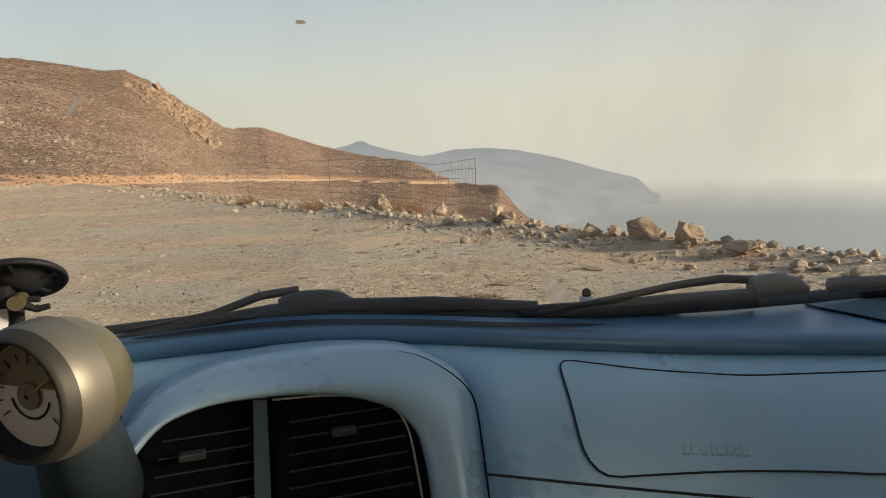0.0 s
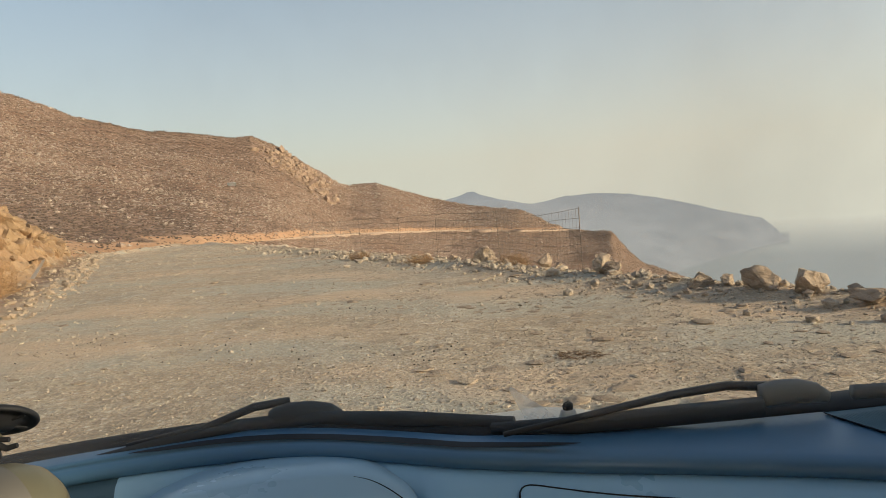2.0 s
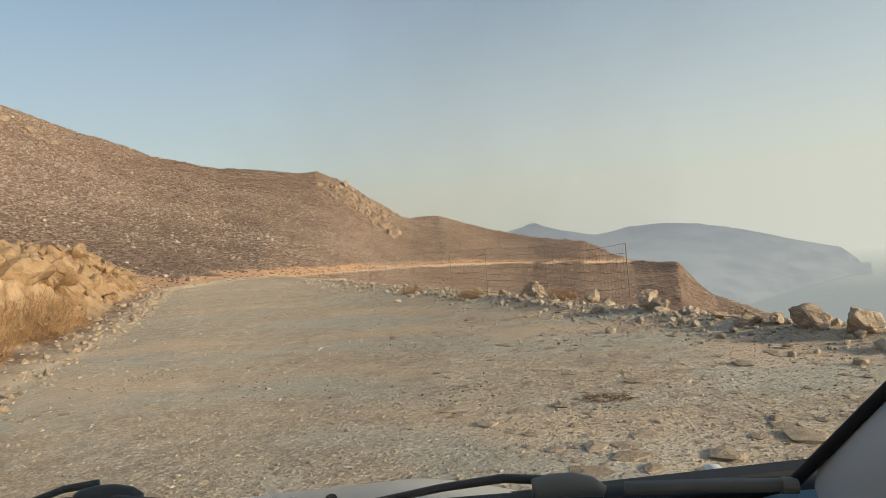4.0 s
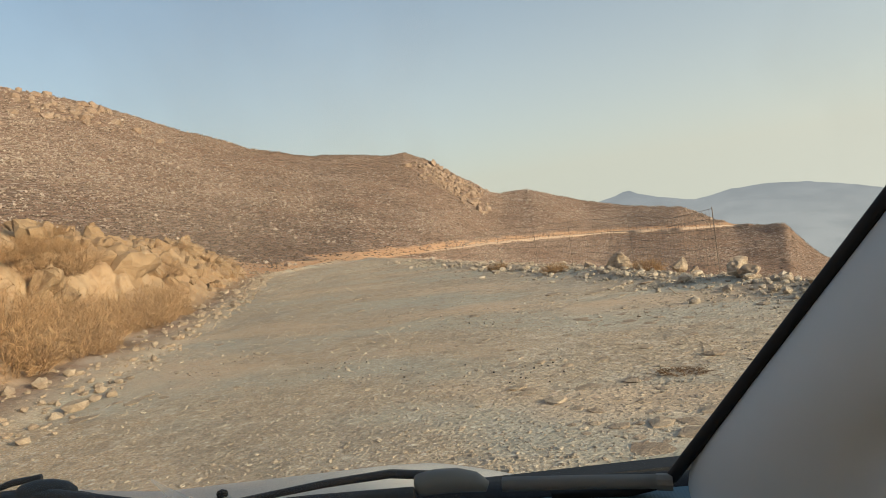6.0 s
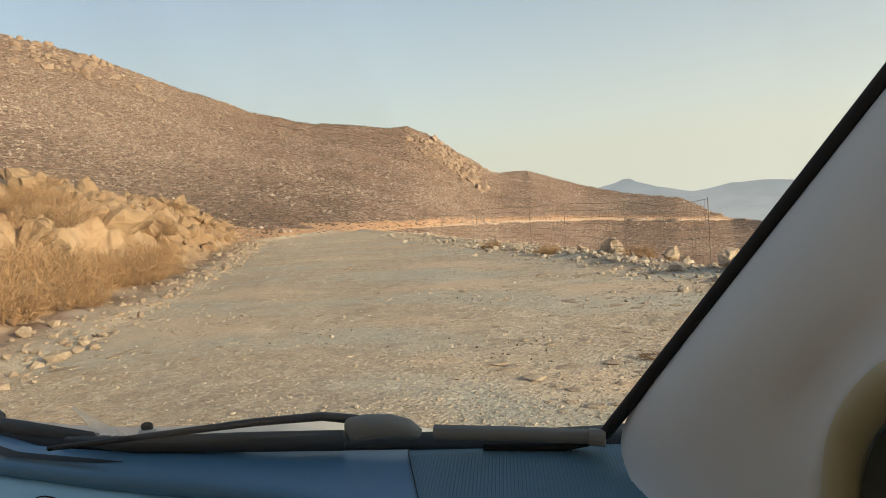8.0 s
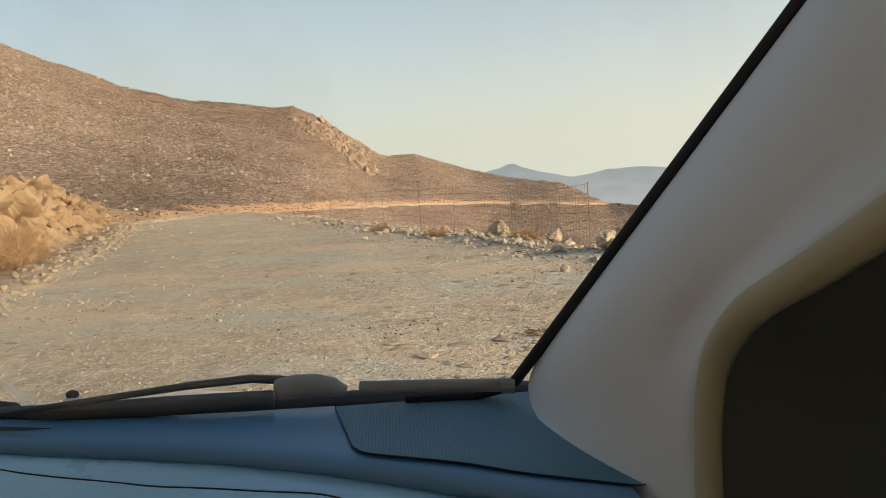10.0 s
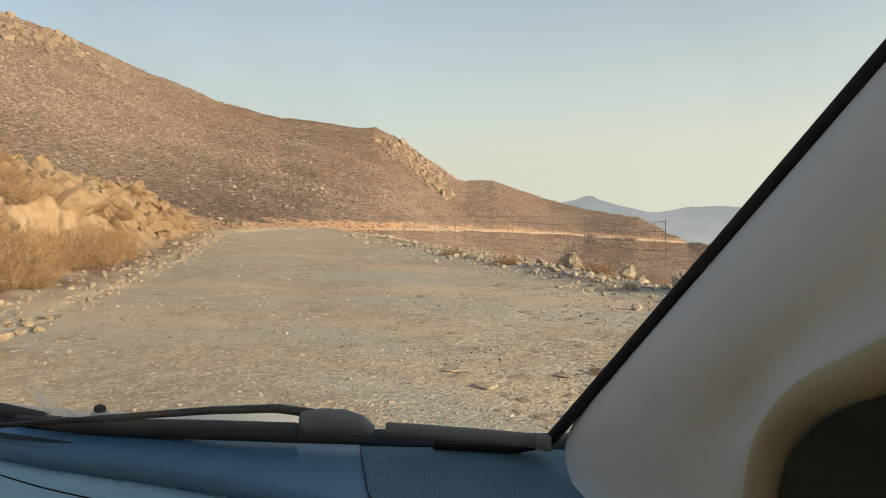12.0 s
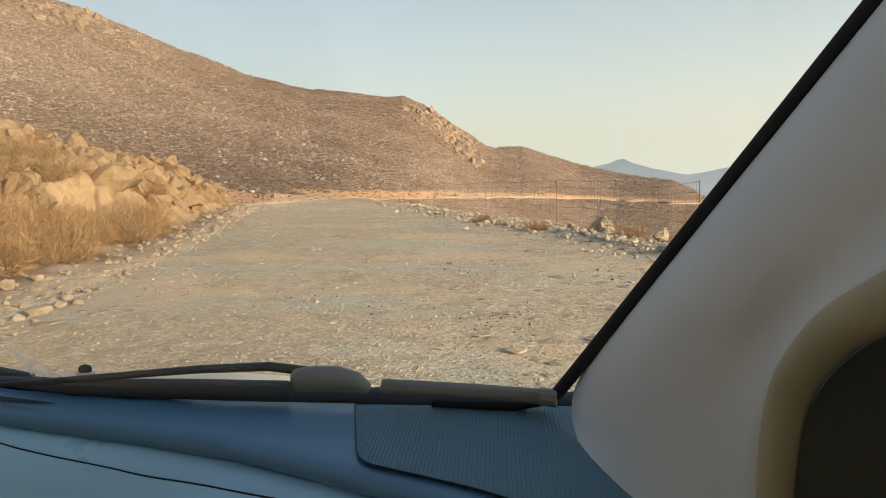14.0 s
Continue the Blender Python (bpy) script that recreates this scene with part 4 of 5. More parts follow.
def console():
    """An arched hood over the vents, rounded into the dash."""
    arch = [(-0.300, 0.80), (-0.285, 0.90), (-0.262, 0.955), (-0.225, 0.990), (-0.17, 1.006), (-0.10, 1.011), (-0.03, 1.010), (0.045, 1.004), (0.092, 0.978), (0.105, 0.935), (0.094, 0.80)]
    inner = [(-0.282, 0.80), (-0.268, 0.90), (-0.248, 0.945), (-0.215, 0.978), (-0.17, 0.988), (-0.10, 0.987), (-0.04, 0.979), (0.008, 0.962), (0.030, 0.935), (0.034, 0.90), (0.030, 0.80)]

    def fine(pts):
        p = np.array(pts)
        t = np.linspace(0, 1, len(p))
        f = np.linspace(0, 1, 50)
        c = np.stack([np.interp(f, t, p[:, 0]), np.interp(f, t, p[:, 1])], 1)
        for _ in range(3):
            c[1:-1] = (c[:-2] + c[1:-1] * 2 + c[2:]) / 4
        return c

    a, b = fine(arch), fine(inner)
    rows = []
    rows.append([(x, CY(z) + 0.16, z - 0.020) for x, z in a])
    rows.append([(x, CY(z) + 0.08, z - 0.006) for x, z in a])
    rows.append([(x, CY(z) + 0.025, z) for x, z in a])
    for f in (0.06, 0.15, 0.26, 0.38, 0.5, 0.62, 0.74, 0.84, 0.92, 0.97, 1.0):
        m = a * (1 - f) + b * f
        bulge = 0.028 * (1 - f) ** 1.6 - 0.020 * math.sin(f * math.pi) ** 0.8
        rows.append([(x, CY(z) + bulge + 0.002, z - 0.002 * f) for x, z in m])
    rows.append([(x, CY(z) + 0.012, z - 0.003) for x, z in b])
    c = part("centre_console", loft(rows), M_CONSOLE, car, "rounded blue-grey vent housing of the console", True)
    side = [(0.104 - 0.17 * (w - 0.035), float(ridge_y(0.104 - 0.17 * (w - 0.035))) - w, 0.9935 - face_fall(w)) for w in np.linspace(0.05, 0.20, 10)]
    seam = resample([(x + 0.0008, CY(z) + 0.018, z + 0.0003) for x, z in a[33:36]] + side[1:], 60)
    for _ in range(40):
        seam[1:-1] = [(p + q * 2 + r) / 4 for p, q, r in zip(seam[:-2], seam[1:-1], seam[2:])]
    part("console_seam", tube(seam, [0.0002 + 0.0007 * min(1, i / 22) for i in range(60)], 6), M_VENT, c, "", True)
    # back plate inside the arch
    plate = [(x, CY(z) + 0.02, z) for x, z in b]
    part("vent_well", slab(plate, (0, 0.02, 0)), M_VENT, c)

    def vent(x0, x1, top0, top1, name):
        corner = [(x0, top0 - 0.012), (x0 + 0.02, top0)] if x0 > -0.2 else [(x0 + 0.006, top0 - 0.045), (x0 + 0.016, top0 - 0.022), (x0 + 0.040, top0 - 0.003)]
        out = rounded([(x0 - 0.004, 0.86)] + corner + [(x1 - 0.02, top1), (x1, top1 - 0.018), (x1 - 0.004 if x0 > -0.2 else x1 - 0.022, 0.86)], 0.008, 4)
        v = part(name, slab([(x, CY(z) + 0.016, z) for x, z in out], (0, 0.003, 0)), M_VENT, c, "black louvred air vent")
        for j in range(8):
            z = 0.866 + j * 0.0135
            if z > min(top0, top1) - 0.006:
                continue
            xa = x0 + 0.003 + max(0, z - 0.866) * (0.13 if x0 > -0.2 else 0.30)
            part("louvre", slab([(xa, CY(z) + 0.003, z), (x1 - 0.004, CY(z) + 0.003, z), (x1 - 0.004, CY(z) + 0.007, z - 0.001), (xa, CY(z) + 0.007, z - 0.001)], (0, 0, 0.0012)), M_SLAT, v)
        xm = (x0 + x1) / 2
        part("slider", boxed((xm - 0.012, CY(0.948) - 0.005, 0.944), (xm + 0.012, CY(0.948) + 0.006, 0.951), 0.002), M_SLAT, v)

    vent(-0.246, -0.131, 0.981, 0.983, "air_vent")
    vent(-0.113, 0.020, 0.982, 0.970, "air_vent")
    brow = [(x, CY(z) - 0.001, z) for x, z in ((-0.112, 0.9835), (-0.06, 0.981), (-0.015, 0.974), (0.010, 0.960), (0.0195, 0.940), (0.021, 0.88))]
    part("bright_edge", tube(resample(brow, 30), 0.0012, 6), M_SILVER, c, "thin satin edge of the vent", True)
    part("vent_divider", slab([(-0.130, CY(0.985) - 0.002, 0.985), (-0.117, CY(0.985) - 0.002, 0.985), (-0.124, CY(0.86) - 0.002, 0.86), (-0.140, CY(0.86) - 0.002, 0.86)], (0, 0.02, 0)), M_GRILLE, c)


console()


# ---- round gauge pod on the dash ----
def lathe(profile, m, n=40):
    """Turns a profile of (along, radius) about the local x axis."""
    rows = [[m @ Vector((a, r * math.cos(2 * math.pi * k / n), r * math.sin(2 * math.pi * k / n))) for k in range(n)] for a, r in profile]
    return loft(rows, closed=True)


def gauge(centre, aim, size, name, label):
    d = Vector(aim).normalized()
    m = Matrix.Translation(centre) @ d.to_track_quat("X", "Z").to_matrix().to_4x4()
    s = size
    shell = [(-1.05, 0.02), (-1.04, 0.30), (-0.98, 0.52), (-0.80, 0.74), (-0.48, 0.91), (-0.155, 0.996), (0.12, 1.0), (0.30, 0.982), (0.38, 0.955), (0.53, 0.90), (0.60, 0.865), (0.61, 0.84), (0.59, 0.80)]
    g = part(name, lathe([(a * s, r * s) for a, r in shell[5:9]], m, 56), M_POD, car, label, True)
    part("front_rim", lathe([(a * s, r * s) for a, r in shell[8:]], m, 56), M_PODRIM, g, "dark olive front rim", True)
    back = [(a, r) for a, r in shell[:5]] + [(-0.16, 0.988)]
    part("rear_cap", lathe([(a * s, r * s) for a, r in back], m, 56), M_PODBACK, g, "olive-grey back half", True)
    dial_mat = Nodes("dial_face", 0.5)
    dial_mat.color(dial_mat.mix(dial_mat.noise(30, 3), (0.60, 0.55, 0.47), (0.76, 0.71, 0.63)))
    part("dial", lathe([(0.30 * s, 0.755 * s), (0.295 * s, 0.4 * s), (0.295 * s, 0.004)], m), dial_mat.m, g, "pale dial with dark marks")
    part("bezel", lathe([(0.60 * s, 0.81 * s), (0.5 * s, 0.79 * s), (0.305 * s, 0.765 * s), (0.304 * s, 0.73 * s)], m), M_BLACK, g, "", True)
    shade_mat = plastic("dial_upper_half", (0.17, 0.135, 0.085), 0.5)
    # dark half disc painted in for the reflection on the dial's glass
    half = [m @ Vector((0.304 * s, 0.72 * s * math.cos(radians(a)), 0.72 * s * math.sin(radians(a)))) for a in range(8, 173, 6)]
    part("dial_upper", slab(half, (m.to_3x3() @ Vector((0.004 * s, 0, 0)))), shade_mat, g, "dark olive reflection painted on the dial's upper half")
    for k in range(13):
        a = radians(-40 + k * 21)
        p, q = 0.60 * s, (0.50 if k % 2 else 0.46) * s
        u = Vector((0, math.cos(a), math.sin(a)))
        part("tick", tube([m @ (u * q + Vector((0.315 * s, 0, 0))), m @ (u * p + Vector((0.315 * s, 0, 0)))], 0.0005, 4), M_BLACK, g)
    part("needle", tube([m @ Vector((0.34 * s, 0, 0)), m @ Vector((0.34 * s, 0.42 * s, 0.28 * s))], 0.0011, 5), plastic("orange_needle", (0.45, 0.20, 0.06), 0.5), g, "orange needle")
    part("hub", lathe([(0.30 * s, 0.2 * s), (0.35 * s, 0.19 * s), (0.37 * s, 0.002)], m), shade_mat, g, "brown hub")
    arc = [m @ Vector((0.31 * s, 0.33 * s * math.cos(radians(a)), 0.33 * s * math.sin(radians(a)))) for a in range(190, 350, 12)]
    part("arc_mark", tube(arc, 0.001, 4), M_BLACK, g)
    # added foot that carries the gauge, coloured as the shade beneath it
    foot = Vector(centre)
    part("pod_foot", tube([foot + Vector((0.004, 0.02, -0.55 * s)), foot + Vector((0.004, 0.035, -0.85 * s)), foot + Vector((0.002, 0.06, -1.3 * s)), foot + Vector((0.0, 0.10, -2.6 * s))], [0.42 * s, 0.55 * s, 0.66 * s, 0.8 * s], 28), M_FOOT, g, "added gauge foot, dark for the shade under the gauge", True)


gauge((-0.275, 0.591, 1.058), (-0.56, -0.83, 0.02), 0.0535, "gauge_pod", "satin bronze-grey round gauge pod on the dash")
gauge((-0.52, 0.60, 0.975), (-0.12, -0.98, 0.1), 0.085, "instrument_binnacle", "satin bronze-grey round instrument housing")


# ---- phone in a windscreen holder ----
def phone_and_mount():
    face = Vector((0.18, -0.97, 0.10)).normalized()
    right = face.cross(Vector((0, 0, -1))).normalized()
    right = right if right.x > 0 else -right
    upv = face.cross(right)
    upv = upv if upv.z > 0 else -upv
    c = Vector((-0.409, 0.676, 1.065))
    at = lambda u, v, w: c + right * u + upv * v + face * w
    hw, hh = 0.086, 0.0475
    white = plastic("white_phone_shell", (0.72, 0.72, 0.72), 0.3)
    ph = empty("phone", car.matrix_world.copy(), label="large white smartphone lying sideways, showing a map", category="phone")

    def plate(u0, u1, v0, v1, d0, d1, rad):
        out = rounded([(u0, v0), (u1, v0), (u1, v1), (u0, v1)], rad, 4)
        return slab([at(u, v, d0) for u, v in out], face * (d1 - d0))

    sh = part("shell", plate(-0.060, hw, -hh, hh, 0, 0.008, 0.008), white, ph)
    out = [at(u, v, 0.004) for u, v in rounded([(-0.060, -hh), (hw, -hh), (hw, hh), (-0.060, hh)], 0.008, 4)]
    part("metal_band", tube(out + out[:2], 0.0022, 6), M_SILVER, sh, "shiny metal band", True)
    screen = Nodes("lit_map_screen", 0.15)
    e = screen.t.nodes.new("ShaderNodeEmission")
    c0 = screen.mix(screen.ramp(screen.noise(26, 5, 0.7), [(0.38, 0.0), (0.64, 1.0)]), (0.21, 0.165, 0.19), (0.37, 0.295, 0.295))
    c0 = screen.mix(screen.ramp(screen.noise(60, 4), [(0.56, 0.0), (0.66, 0.5)]), c0, (0.16, 0.14, 0.25))
    screen.link(c0, e.inputs[0])
    add = screen.t.nodes.new("ShaderNodeAddShader")
    screen.color((0.02, 0.02, 0.02))
    screen.link(screen.b.outputs[0], add.inputs[0])
    screen.link(e.outputs[0], add.inputs[1])
    screen.link(add.outputs[0], screen.t.nodes["Material Output"].inputs[0])
    e.inputs[1].default_value = 0.24
    part("screen", plate(-0.052, 0.0605, -0.0435, 0.0435, 0.0081, 0.0087, 0.001), screen.m, ph, "lit pinkish map display")
    bar = plastic("screen_bar", (0.10, 0.045, 0.03), 0.3)
    part("navigation_bar", plate(0.0607, 0.0685, -0.0435, 0.0435, 0.0081, 0.0087, 0.0005), bar, ph)
    part("banner", plate(-0.044, 0.008, 0.021, 0.036, 0.0089, 0.0093, 0.001), plastic("map_banner", (0.10, 0.085, 0.05), 0.3), ph, "dark banner on the map")
    pale = plastic("banner_writing", (0.30, 0.26, 0.17), 0.3)
    for v in (0.032, 0.0285, 0.0245):
        part("banner_line", plate(-0.041, 0.002, v - 0.0008, v + 0.0008, 0.0094, 0.0096, 0.0003), pale, ph)
    blue = plastic("map_route", (0.075, 0.07, 0.26), 0.3)
    route = [at(0.0055 * math.sin(k * 0.42) + 0.0016 * math.sin(k * 1.3) + 0.0006 * k + 0.017, 0.024 - k * 0.0021, 0.0089) for k in range(26)]
    part("route_line", tube(route, 0.0007, 5), blue, ph)
    part("position_mark", slab([at(u, v, 0.0089) for u, v in ((0.033, -0.0165), (0.039, -0.0165), (0.036, -0.011))], face * 0.0004), blue, ph)
    mt = empty("phone_mount", car.matrix_world.copy(), label="black suction phone holder on the windscreen", category="phone holder")
    part("cradle", plate(-0.05, 0.05, -0.03, 0.03, -0.010, -0.0005, 0.01), M_BLACK, mt)
    for u0, u1 in ((0.034, 0.047), (-0.052, -0.040)):
        part("clip", plate(u0, u1, hh + 0.0005, hh + 0.005, -0.010, 0.010, 0.001), M_BLACK, mt)
        part("clip_stem", plate(u0 + 0.003, u1 - 0.003, 0.025, hh + 0.003, -0.010, -0.006, 0.001), M_BLACK, mt)
    part("clip", plate(-0.010, 0.017, -hh - 0.0045, -hh - 0.0005, -0.010, 0.012, 0.001), M_BLACK, mt)
    part("clip_stem", plate(-0.004, 0.011, -hh - 0.003, -0.025, -0.010, -0.006, 0.001), M_BLACK, mt)
    u = part("upright", plate(0.0145, 0.0305, 0.02, 0.091, -0.017, -0.0105, 0.001), M_BLACK, mt, "upright dark bar")
    part("bar_tip", plate(0.019, 0.026, 0.0905, 0.098, -0.016, -0.0115, 0.001), M_BLACK, u)
    # suction cup against the glass, with its clamp
    n = Vector((0.06, -0.57, -0.82)).normalized()
    s = Vector((-0.312, 0.690, 1.127))
    m = Matrix.Translation(s) @ n.to_track_quat("X", "Z").to_matrix().to_4x4()
    cup = part("suction_cup", lathe([(-0.003, 0.001), (-0.003, 0.034), (-0.001, 0.0365), (0.002, 0.0372), (0.004, 0.036), (0.003, 0.033), (0.001, 0.028), (0.004, 0.018), (0.008, 0.016), (0.010, 0.001)], m, 48), M_BLACK, mt, "flat black suction cup", True)
    for k in range(5):
        a = radians(20 + 72 * k)
        part("cup_rib", tube([m @ Vector((0.0045, math.cos(a) * 0.012, math.sin(a) * 0.012)), m @ Vector((0.0035, math.cos(a) * 0.031, math.sin(a) * 0.031))], 0.0014, 5), M_BLACK, cup)
    f = s + n * 0.008
    block = bmesh.new()
    add_box(block, (-0.021, -0.012, -0.016), (-0.005, 0.006, 0.004), 0.003)
    bmesh.ops.translate(block, verts=block.verts, vec=f)
    part("clamp_block", block, M_BLACK, mt)
    part("clamp_knob", tube([f + Vector((0.001, -0.022, -0.010)), f + Vector((0.001, -0.004, -0.010))], [0.0062, 0.0068], 16), M_PODBACK, mt, "round grey clamp knob")
    part("lever", tube([f + Vector((0.004, -0.012, -0.013)), f + Vector((0.014, -0.013, -0.018)), f + Vector((0.024, -0.013, -0.016))], [0.004, 0.003, 0.0025], 8), M_BLACK, mt)
    part("lever", tube([f + Vector((0.009, -0.011, -0.009)), f + Vector((0.017, -0.012, -0.010))], [0.003, 0.0025], 8), M_BLACK, mt)
    part("arm", tube([f + Vector((-0.004, 0.0, -0.008)), f + Vector((-0.006, 0.004, -0.030)), f + Vector((-0.020, 0.006, -0.050)), at(0.045, 0.005, -0.012)], [0.006, 0.006, 0.007, 0.007], 10), M_BLACK, mt, "", True)


phone_and_mount()


# ---- pillars, screen, wipers and body shell ----
def bezier(a, b, c, n):
    a, b, c = Vector(a), Vector(b), Vector(c)
    return [a * (1 - t) ** 2 + b * 2 * t * (1 - t) + c * t * t for t in (k / (n - 1) for k in range(n))]


def windscreen_pillar(side, edge, outer, foot):
    """Front pillar: trim between the glass edge and the door opening, black glass seal, door seal."""
    n = 40
    lower = [Vector(q) for q in foot]
    e = resample(lower + [p.copy() for p in edge[1::3]] + [edge[-1]], n)
    o = resample([Vector(q) for q in outer], n)
    rows = []
    for p, q in zip(e, o):
        row = []
        for k in range(14):
            u = k / 13
            bulge = 0.014 * math.sin(math.pi * min(u / 0.7, 1)) - 0.012 * math.sin(math.pi * max(0, (u - 0.7) / 0.3))
            bulge *= min(1, max(0.25, (p.z - 1.0) / 0.16))
            row.append(p.lerp(q, u) + Vector((-side * bulge, -bulge * 0.8, 0)))
        row.append(q + Vector((side * 0.05, 0.02, -0.01)))
        rows.append(row)
    t = part("pillar_trim", loft(rows), M_TRIM, car, "matt grey pillar trim", True)
    f = edge[0]
    run = [f + Vector((-side * 0.13, 0.030, -0.020)), f + Vector((-side * 0.05, 0.016, -0.018)), f + Vector((-side * 0.018, 0.008, -0.010))]
    part("glass_seal", tube(run + [p + Vector((-side * 0.004, -0.003, 0.001)) for p in edge], [0.006] * 3 + [0.0066] * len(edge), 8), M_RUBBER, t, "black windscreen seal", True)
    # olive-beige colour stands in for the seal's sunlit edge and shading
    beige = plastic("door_seal_lit_beige", (0.33, 0.32, 0.215), 0.8)
    part("door_seal", tube([q + Vector((side * 0.007, 0.0, -0.002)) for q in o], 0.0105, 14), beige, t, "door seal, beige for its sunlit edge", True)
    card = [[q + Vector((side * 0.012, -0.01, -0.008)) for q in o], [q + Vector((side * 0.075, -0.03, -0.03)) for q in o], [Vector((q.x + side * 0.085, q.y - 0.16, min(q.z - 0.12, 0.98))) for q in o]]
    part("sail_panel", loft(card), M_DOOR, t, "black panel at the door corner", True)


windscreen_pillar(1, bezier((0.727, 0.639, 1.036), (0.876, 0.484, 1.288), (1.03, 0.322, 1.555), 25),
                  [(0.81, 0.352, 0.80), (0.81, 0.352, 0.93), (0.81, 0.352, 1.05), (0.81, 0.350, 1.10), (0.81, 0.338, 1.145), (0.81, 0.292, 1.186), (0.81, 0.238, 1.212), (0.813, 0.18, 1.245), (0.825, 0.08, 1.310), (0.86, -0.06, 1.41)],
                  [(0.728, 0.20, 0.90), (0.738, 0.36, 0.995), (0.738, 0.53, 1.012), (0.731, 0.628, 1.016)])
windscreen_pillar(-1, bezier((-0.665, 0.80, 1.036), (-0.70, 0.46, 1.30), (-0.71, 0.05, 1.56), 25),
                  [(-0.735, 0.55, 0.86), (-0.735, 0.54, 0.95), (-0.735, 0.53, 1.05), (-0.735, 0.50, 1.10), (-0.735, 0.44, 1.16), (-0.735, 0.35, 1.24), (-0.735, 0.20, 1.36), (-0.735, -0.05, 1.50)],
                  [(-0.70, 0.45, 0.96), (-0.695, 0.55, 1.0), (-0.69, 0.68, 1.004), (-0.672, 0.79, 1.012)])


def wipers():
    w = part("wiper_blade", tube([(0.19, 0.785, 1.018), (0.27, 0.735, 1.022), (0.36, 0.705, 1.026), (0.45, 0.685, 1.027)], [0.006, 0.010, 0.011, 0.011], 8, 1.1), M_WIPER, car, "black wiper blade", True)
    part("blade_tail", tube([(0.545, 0.668, 1.036), (0.64, 0.648, 1.036), (0.712, 0.634, 1.034)], [0.0085, 0.008, 0.008], 8), M_DUSTY, w, "", True)
    part("end_cap", tube([(0.706, 0.635, 1.034), (0.722, 0.632, 1.033)], 0.0088, 10), M_DUSTY, w)
    part("wiper_arm", tube([(0.19, 0.728, 1.028), (0.28, 0.724, 1.036), (0.37, 0.724, 1.043), (0.43, 0.718, 1.046), (0.47, 0.70, 1.044)], [0.003, 0.004, 0.005, 0.0055, 0.0055], 6), M_WIPER, w, "thin black wiper arm", True)
    bm = tube([(0.456, 0.698, 1.035), (0.459, 0.697, 1.0355), (0.474, 0.694, 1.038), (0.494, 0.690, 1.038), (0.512, 0.686, 1.035), (0.526, 0.683, 1.029)], [0.0125, 0.0138, 0.0148, 0.0145, 0.012, 0.0065], 16, 0.95)
    part("pivot_cover", bm, M_DUSTY, w, "grey wiper pivot cover", True)
    v = part("wiper_blade", tube([(-0.36, 0.885, 1.004), (-0.24, 0.905, 1.012), (-0.10, 0.925, 1.018), (-0.02, 0.915, 1.019), (0.10, 0.85, 1.022), (0.215, 0.785, 1.018)], [0.003, 0.007, 0.009, 0.009, 0.010, 0.009], 8, 1.1), M_WIPER, car, "black wiper blade", True)
    part("wiper_arm", tube([(-0.27, 0.905, 1.016), (-0.17, 0.92, 1.024), (-0.11, 0.945, 1.036), (-0.06, 0.95, 1.038)], [0.004, 0.005, 0.006, 0.006], 6), M_WIPER, v, "thin black wiper arm", True)
    part("pivot_cover", tube([(-0.088, 0.93, 1.022), (-0.08, 0.93, 1.022), (-0.06, 0.93, 1.022), (-0.03, 0.93, 1.021), (-0.005, 0.93, 1.018), (0.01, 0.93, 1.014)], [0.010, 0.015, 0.0185, 0.0185, 0.015, 0.008], 16), M_WIPER, v, "black wiper pivot cover", True)


wipers()


